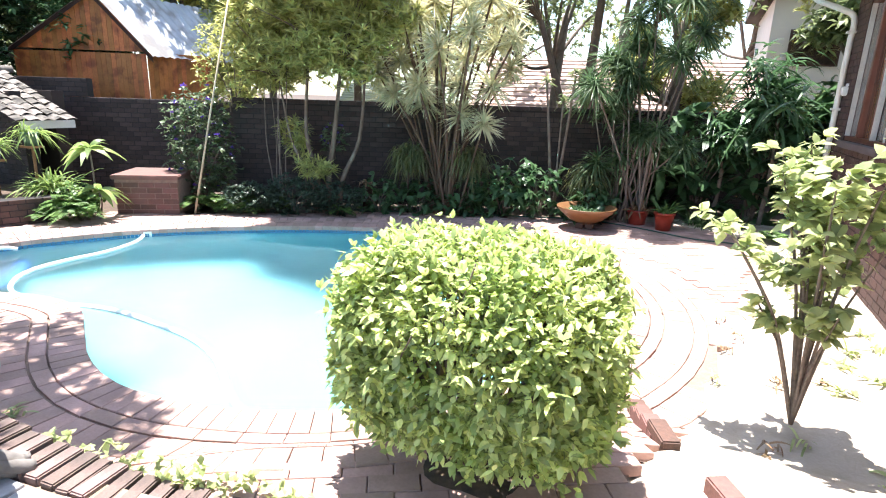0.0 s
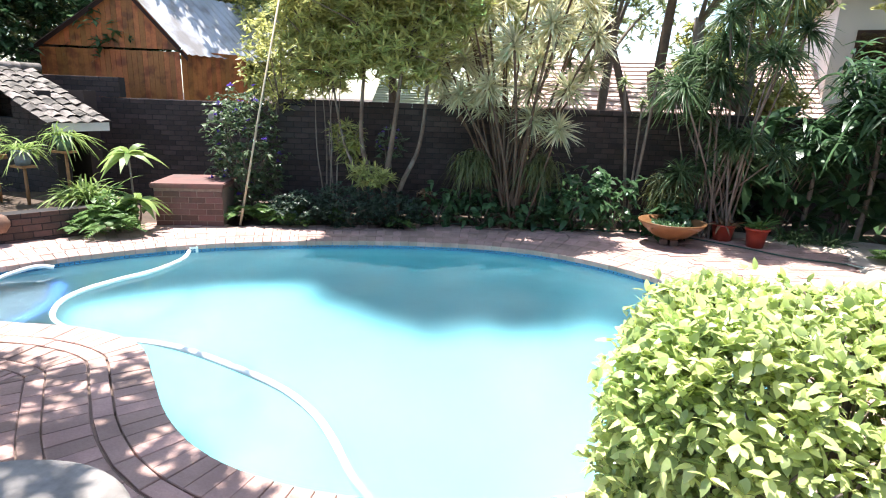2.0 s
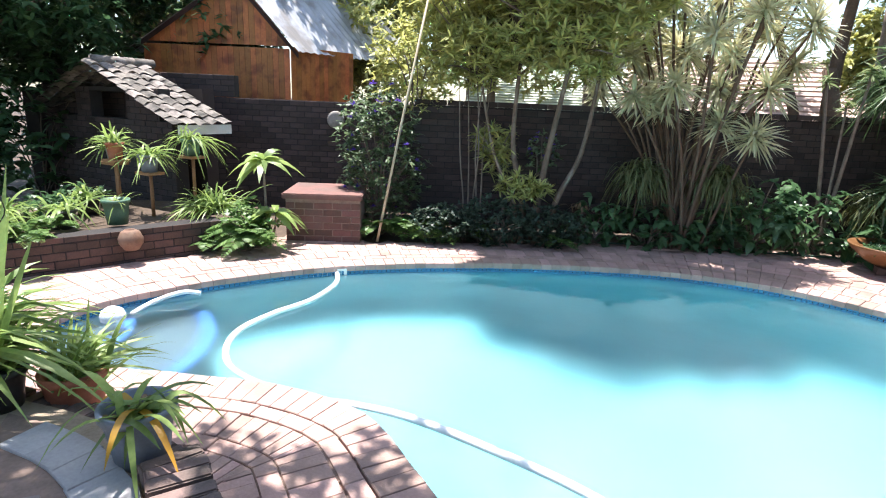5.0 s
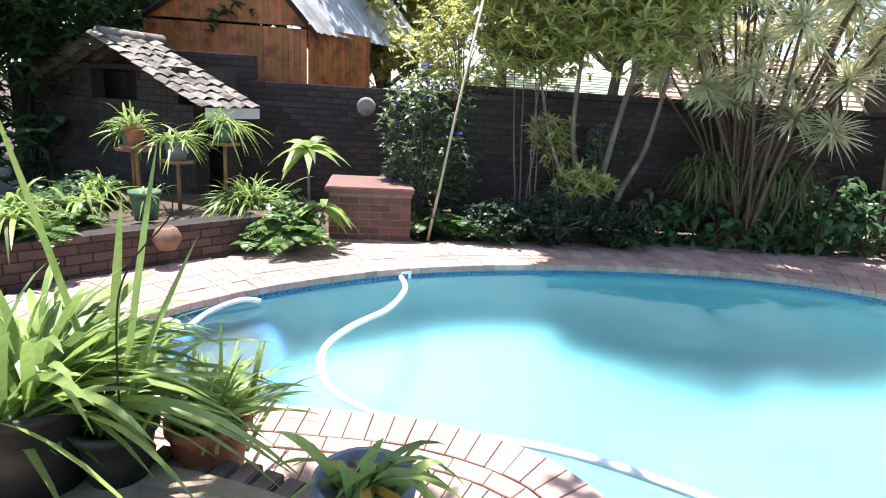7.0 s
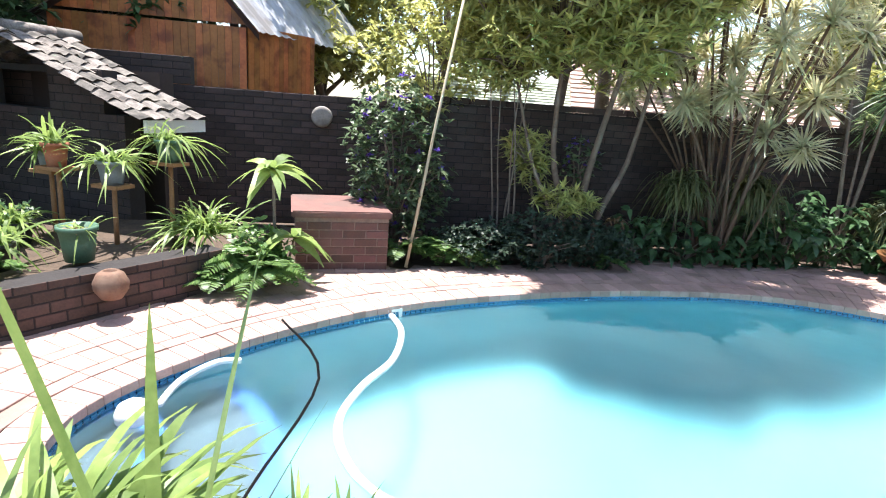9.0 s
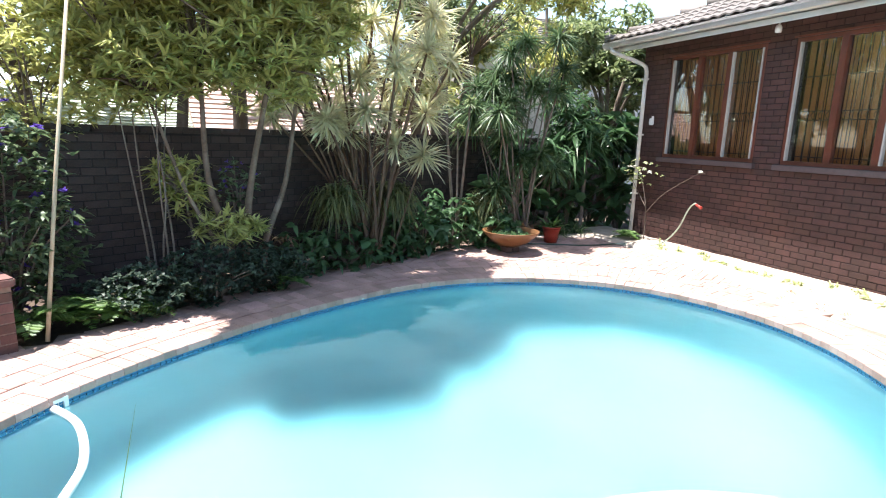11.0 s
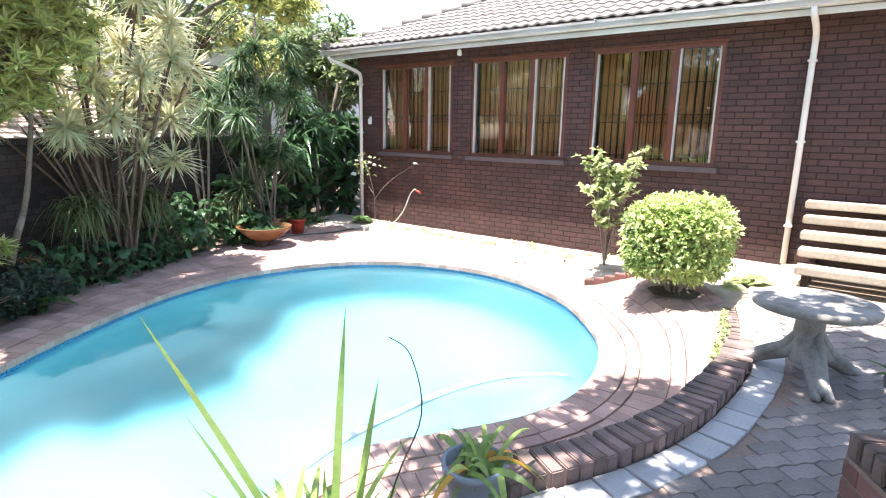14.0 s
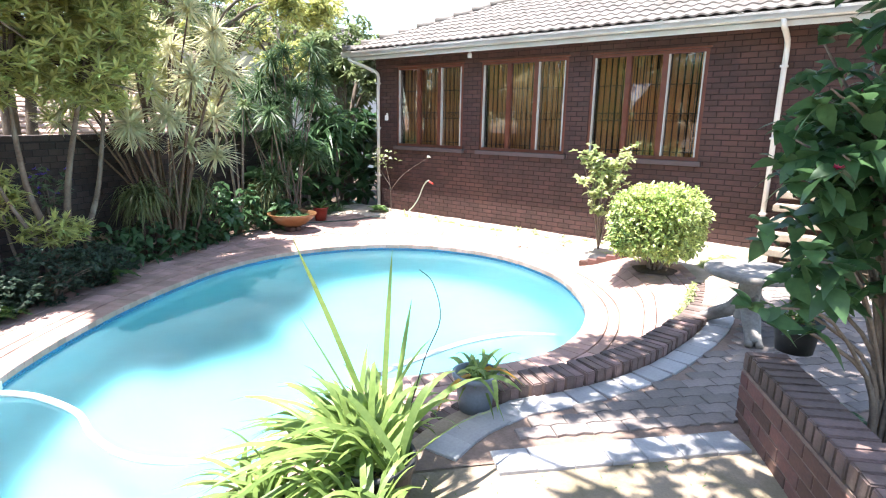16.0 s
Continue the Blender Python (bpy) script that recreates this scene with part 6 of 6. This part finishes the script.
for k in range(26):
    u0, u1 = -1.8 + k * 0.0985, -1.8 + (k + 1) * 0.0985 - 0.004
    for lo, hi, off in ((0.9, 2.56, 0.0), (2.6, None, -0.012)):
        bm = bmesh.new()
        h0, h1 = (hi, hi) if hi else (top_at(u0) - 0.03, top_at(u1) - 0.03)
        if h0 < lo + 0.02:
            bm.free()
            continue
        vv = [bm.verts.new(v) for v in ((u0, off, lo), (u1, off, lo), (u1, off, h1), (u0, off, h0), (u0, off + 0.03, lo), (u1, off + 0.03, lo), (u1, off + 0.03, h1), (u0, off + 0.03, h0))]
        for q4 in ((0, 1, 2, 3), (1, 0, 4, 5), (2, 1, 5, 6), (3, 2, 6, 7), (0, 3, 7, 4)):
            bm.faces.new([vv[i] for i in q4])
        bm.transform(Matrix.Rotation(radians(WA), 4, "Z"))
        part("board", bm, "pine", gable)
for k in range(14):
    bm = boxbm(0.775, 0.80, 0.02 + k * 0.0985, 0.02 + (k + 1) * 0.0985 - 0.004, 0.9, 2.6)
    bm.transform(Matrix.Rotation(radians(WA), 4, "Z") @ Matrix.Translation((0.775, 0.02, 0)) @ Matrix.Rotation(radians(-42), 4, "Z") @ Matrix.Translation((-0.775, -0.02, 0)))
    part("board", bm, "pine", gable)
vs, fs = [], []
for sd, (ua, za), (ub, zb) in ((0, (-0.15, 3.74), (0.95, 2.52)), (1, (-0.15, 3.74), (-2.1, 2.42))):
    m = 40
    back = 3.0
    for i in range(m + 1):
        w = 0.012 * (1 if i % 2 else -1)
        for (uu, zz) in ((ua, za), (ub, zb)):
            dd = -0.1 + back * i / m
            shift = dd * (0.68 if sd == 0 else 0.2)
            vs.append((uu + max(shift, 0), dd, zz + w))
    b = sd * 2 * (m + 1)
    fs += [[b + 2 * i, b + 2 * i + 1, b + 2 * i + 3, b + 2 * i + 2] for i in range(m)]
me = raw(vs, fs)
me.transform(Matrix.Rotation(radians(WA), 4, "Z"))
rf = link("roof", me, "metal_roof", gable, "corrugated metal gable roof")
for (ua, za), (ub, zb) in (((-0.15, 3.70), (0.95, 2.48)), ((-0.15, 3.70), (-2.1, 2.38))):
    bm = bmesh.new()
    vv = [bm.verts.new(v) for v in ((ua, -0.12, za), (ub, -0.12, zb), (ub, -0.12, zb - 0.09), (ua, -0.12, za - 0.09))]
    f = bm.faces.new(vv)
    bmesh.ops.solidify(bm, geom=[f], thickness=0.03)
    bm.transform(Matrix.Rotation(radians(WA), 4, "Z"))
    part("barge_board", bm, "dark_trim", gable, "dark stained barge board")

# ---- neighbours and distance ----
def far_house(label, x, y, rz, w, d, h, wall, roofm, pitch):
    t = empty("neighbour_house", label, "house", x, y, 0, rz)
    part("wall", boxbm(-w / 2, w / 2, -d / 2, d / 2, -0.05, h), wall, t)
    bm = bmesh.new()
    vv = [bm.verts.new(v) for v in ((-w / 2 - 0.4, -d / 2 - 0.4, h), (w / 2 + 0.4, -d / 2 - 0.4, h), (w / 2 + 0.4, 0, h + pitch), (-w / 2 - 0.4, 0, h + pitch), (w / 2 + 0.4, d / 2 + 0.4, h), (-w / 2 - 0.4, d / 2 + 0.4, h))]
    for q4 in ((0, 1, 2, 3), (3, 2, 4, 5)):
        bm.faces.new([vv[i] for i in q4])
    f = bm.faces.new((vv[0], vv[3], vv[5]))
    f = bm.faces.new((vv[1], vv[4], vv[2]))
    part("roof", bm, roofm, t)
    vs, fs = [], []
    m = 14
    for r in range(m):
        s0, s1 = r / m, (r + 1) / m
        b = len(vs)
        for s, l in ((s0, 0.05), (s1, 0.015)):
            vs += [(-w / 2 - 0.42, -d / 2 - 0.42 + (d / 2 + 0.42) * s, h + pitch * s + l), (w / 2 + 0.42, -d / 2 - 0.42 + (d / 2 + 0.42) * s, h + pitch * s + l)]
        vs += [(-w / 2 - 0.42, -d / 2 - 0.42 + (d / 2 + 0.42) * s0, h + pitch * s0 + 0.0), (w / 2 + 0.42, -d / 2 - 0.42 + (d / 2 + 0.42) * s0, h + pitch * s0 + 0.0)]
        fs += [[b, b + 1, b + 3, b + 2], [b + 4, b + 5, b + 1, b]]
    link("tile_course", raw(vs, fs), roofm, t)
    return t


far_house("neighbour's low house with a sunlit pinkish tile roof", -1.5, 19.5, 8, 9, 5, 1.5, "far_plaster", "far_tile", 1.7)
far_house("neighbour's pale green roofed outbuilding", -8.2, 17.5, 20, 3.6, 3, 1.5, "far_plaster", "sage_roof", 1.0)
nh = far_house("white plastered two-storey neighbour house", 5.4, 20.5, 0, 8, 5, 4.6, "far_plaster", "roof_tile", 1.4)
for wx in (-3.0, -0.6):
    wd = part("window", boxbm(wx - 0.5, wx + 0.5, -2.56, -2.5, 3.0, 3.75), "glass", nh)
    part("frame", boxbm(wx - 0.56, wx + 0.56, -2.54, -2.505, 2.94, 3.81), "dark_trim", wd)

for k, (x, y, h, r, lf) in enumerate(((-15, 12, 6.5, 2.4, "far_leaf"), (-12.5, 15.5, 7, 2.6, "far_leaf"), (-9, 15, 7.5, 2.4, "tree_leaf"), (-6.3, 14.5, 7, 2.2, "tree_leaf"), (-3.6, 16, 8, 2.5, "far_leaf"),
                                      (-0.5, 15.5, 7.5, 2.0, "far_leaf"), (2.9, 15.6, 7.5, 1.6, "tree_leaf"), (-15.5, 8.0, 7, 2.4, "far_leaf"), (-13.6, 10.2, 6.5, 1.8, "far_leaf"), (-12.6, 5.2, 5.6, 2.0, "broad_leaf"), (-10.8, 12.6, 4.8, 1.5, "tree_leaf"),
                                      (-0.6, 14.4, 5.5, 1.3, "tree_leaf"), (2.5, 12.4, 4.6, 1.1, "far_leaf"), (4.4, 14.6, 7.0, 1.9, "far_leaf"), (-20, 14, 9, 3.2, "far_leaf"), (-14.0, 7.4, 5.2, 1.9, "broad_leaf"), (-12.9, 9.8, 5.4, 1.8, "broad_leaf"), (-16.2, 10.4, 7.5, 2.6, "far_leaf"), (-12.2, 12.0, 6.5, 2.0, "far_leaf"), (1.2, 23.5, 10, 3, "far_leaf"), (-7, 24, 10, 3.4, "far_leaf"), (-14, 24, 10, 3.4, "far_leaf"))):
    t = empty("background_tree", "leafy tree beyond the garden wall" if k % 2 else "tall leafy tree seen over the wall", "tree", x, y, 0)
    st = [([(0, 0, -0.1), (0.1, 0, h * 0.25), (rng.uniform(-0.3, 0.3), 0, h * 0.5)], 0.14, 0.09)]
    C = []
    for j in range(9):
        a = rng.uniform(0, 6.28)
        cc = np.array((r * 0.62 * math.cos(a), r * 0.62 * math.sin(a), h * rng.uniform(0.36, 0.9)))
        C.append(blob(130, cc, (r * 0.5, r * 0.5, r * 0.42), 0.2) if x < -5 else blob(66, cc, (r * 0.42, r * 0.42, r * 0.34), 0.1))
        st.append(([(0, 0, h * 0.35), tuple(cc * np.array((0.5, 0.5, 0.85))), tuple(cc)], 0.06, 0.02))
    link("trunk", trunkset(st), "bark", t)
    link("crown", rosettes(np.concatenate(C), 9, 0.2, 0.075, 0.35, -0.5, 1, "oval", 2), lf, t)

# a tree over the terrace, whose shade dapples the paving
shade = empty("terrace_tree", "spreading tree standing over the terrace lawn", "tree", -5.6, -2.6, 0.28)
st, C = [([(0, 0, -0.1), (0.1, 0.1, 1.6), (0.2, 0.4, 3.0)], 0.2, 0.14)], []
for cx, cy, cz, cr in ((0.6, 2.4, 4.6, 1.1), (2.2, 2.5, 4.8, 1.0), (3.4, 1.7, 4.7, 1.1), (-0.9, 2.6, 4.7, 1.0), (1.6, 3.5, 5.1, 0.7), (1.3, 1.0, 5.0, 1.2), (-2.2, 1.8, 4.8, 1.1), (3.3, 2.9, 5.0, 0.55), (0.7, 4.6, 5.2, 1.1), (-0.5, 4.4, 5.1, 0.6), (1.7, 4.3, 5.2, 0.5), (0.9, 3.3, 4.9, 0.8), (2.4, 1.0, 4.9, 0.9)):
    cy += 1.7
    C.append(blob(int(200 * cr), (cx, cy, cz), (cr, cr, 0.45), 0.0))
    st.append(([(0.2, 0.4, 3.0), (cx * 0.5, cy * 0.6, 4.0), (cx, cy, cz)], 0.045, 0.012))
link("trunk", trunkset(st), "bark", shade)
link("crown", rosettes(np.concatenate(C), 9, 0.16, 0.06, 0.3, -0.5, 1, "oval", 2), "far_leaf", shade)

# ---- deck bricks, last ----
tagged(link("brick_field", raw(*DECK_REST), "deck_brick_joined", deck), kind="stuff")
for vs, fs in DECK_NEAR[:300]:
    link("brick", raw(vs, fs), "deck_brick", deck)
if len(DECK_NEAR) > 300:
    vs, fs = [], []
    for v, f in DECK_NEAR[300:]:
        b = len(vs)
        vs += v
        fs += [[i + b for i in q] for q in f]
    tagged(link("brick_field", raw(vs, fs), "deck_brick_joined", deck), kind="stuff")
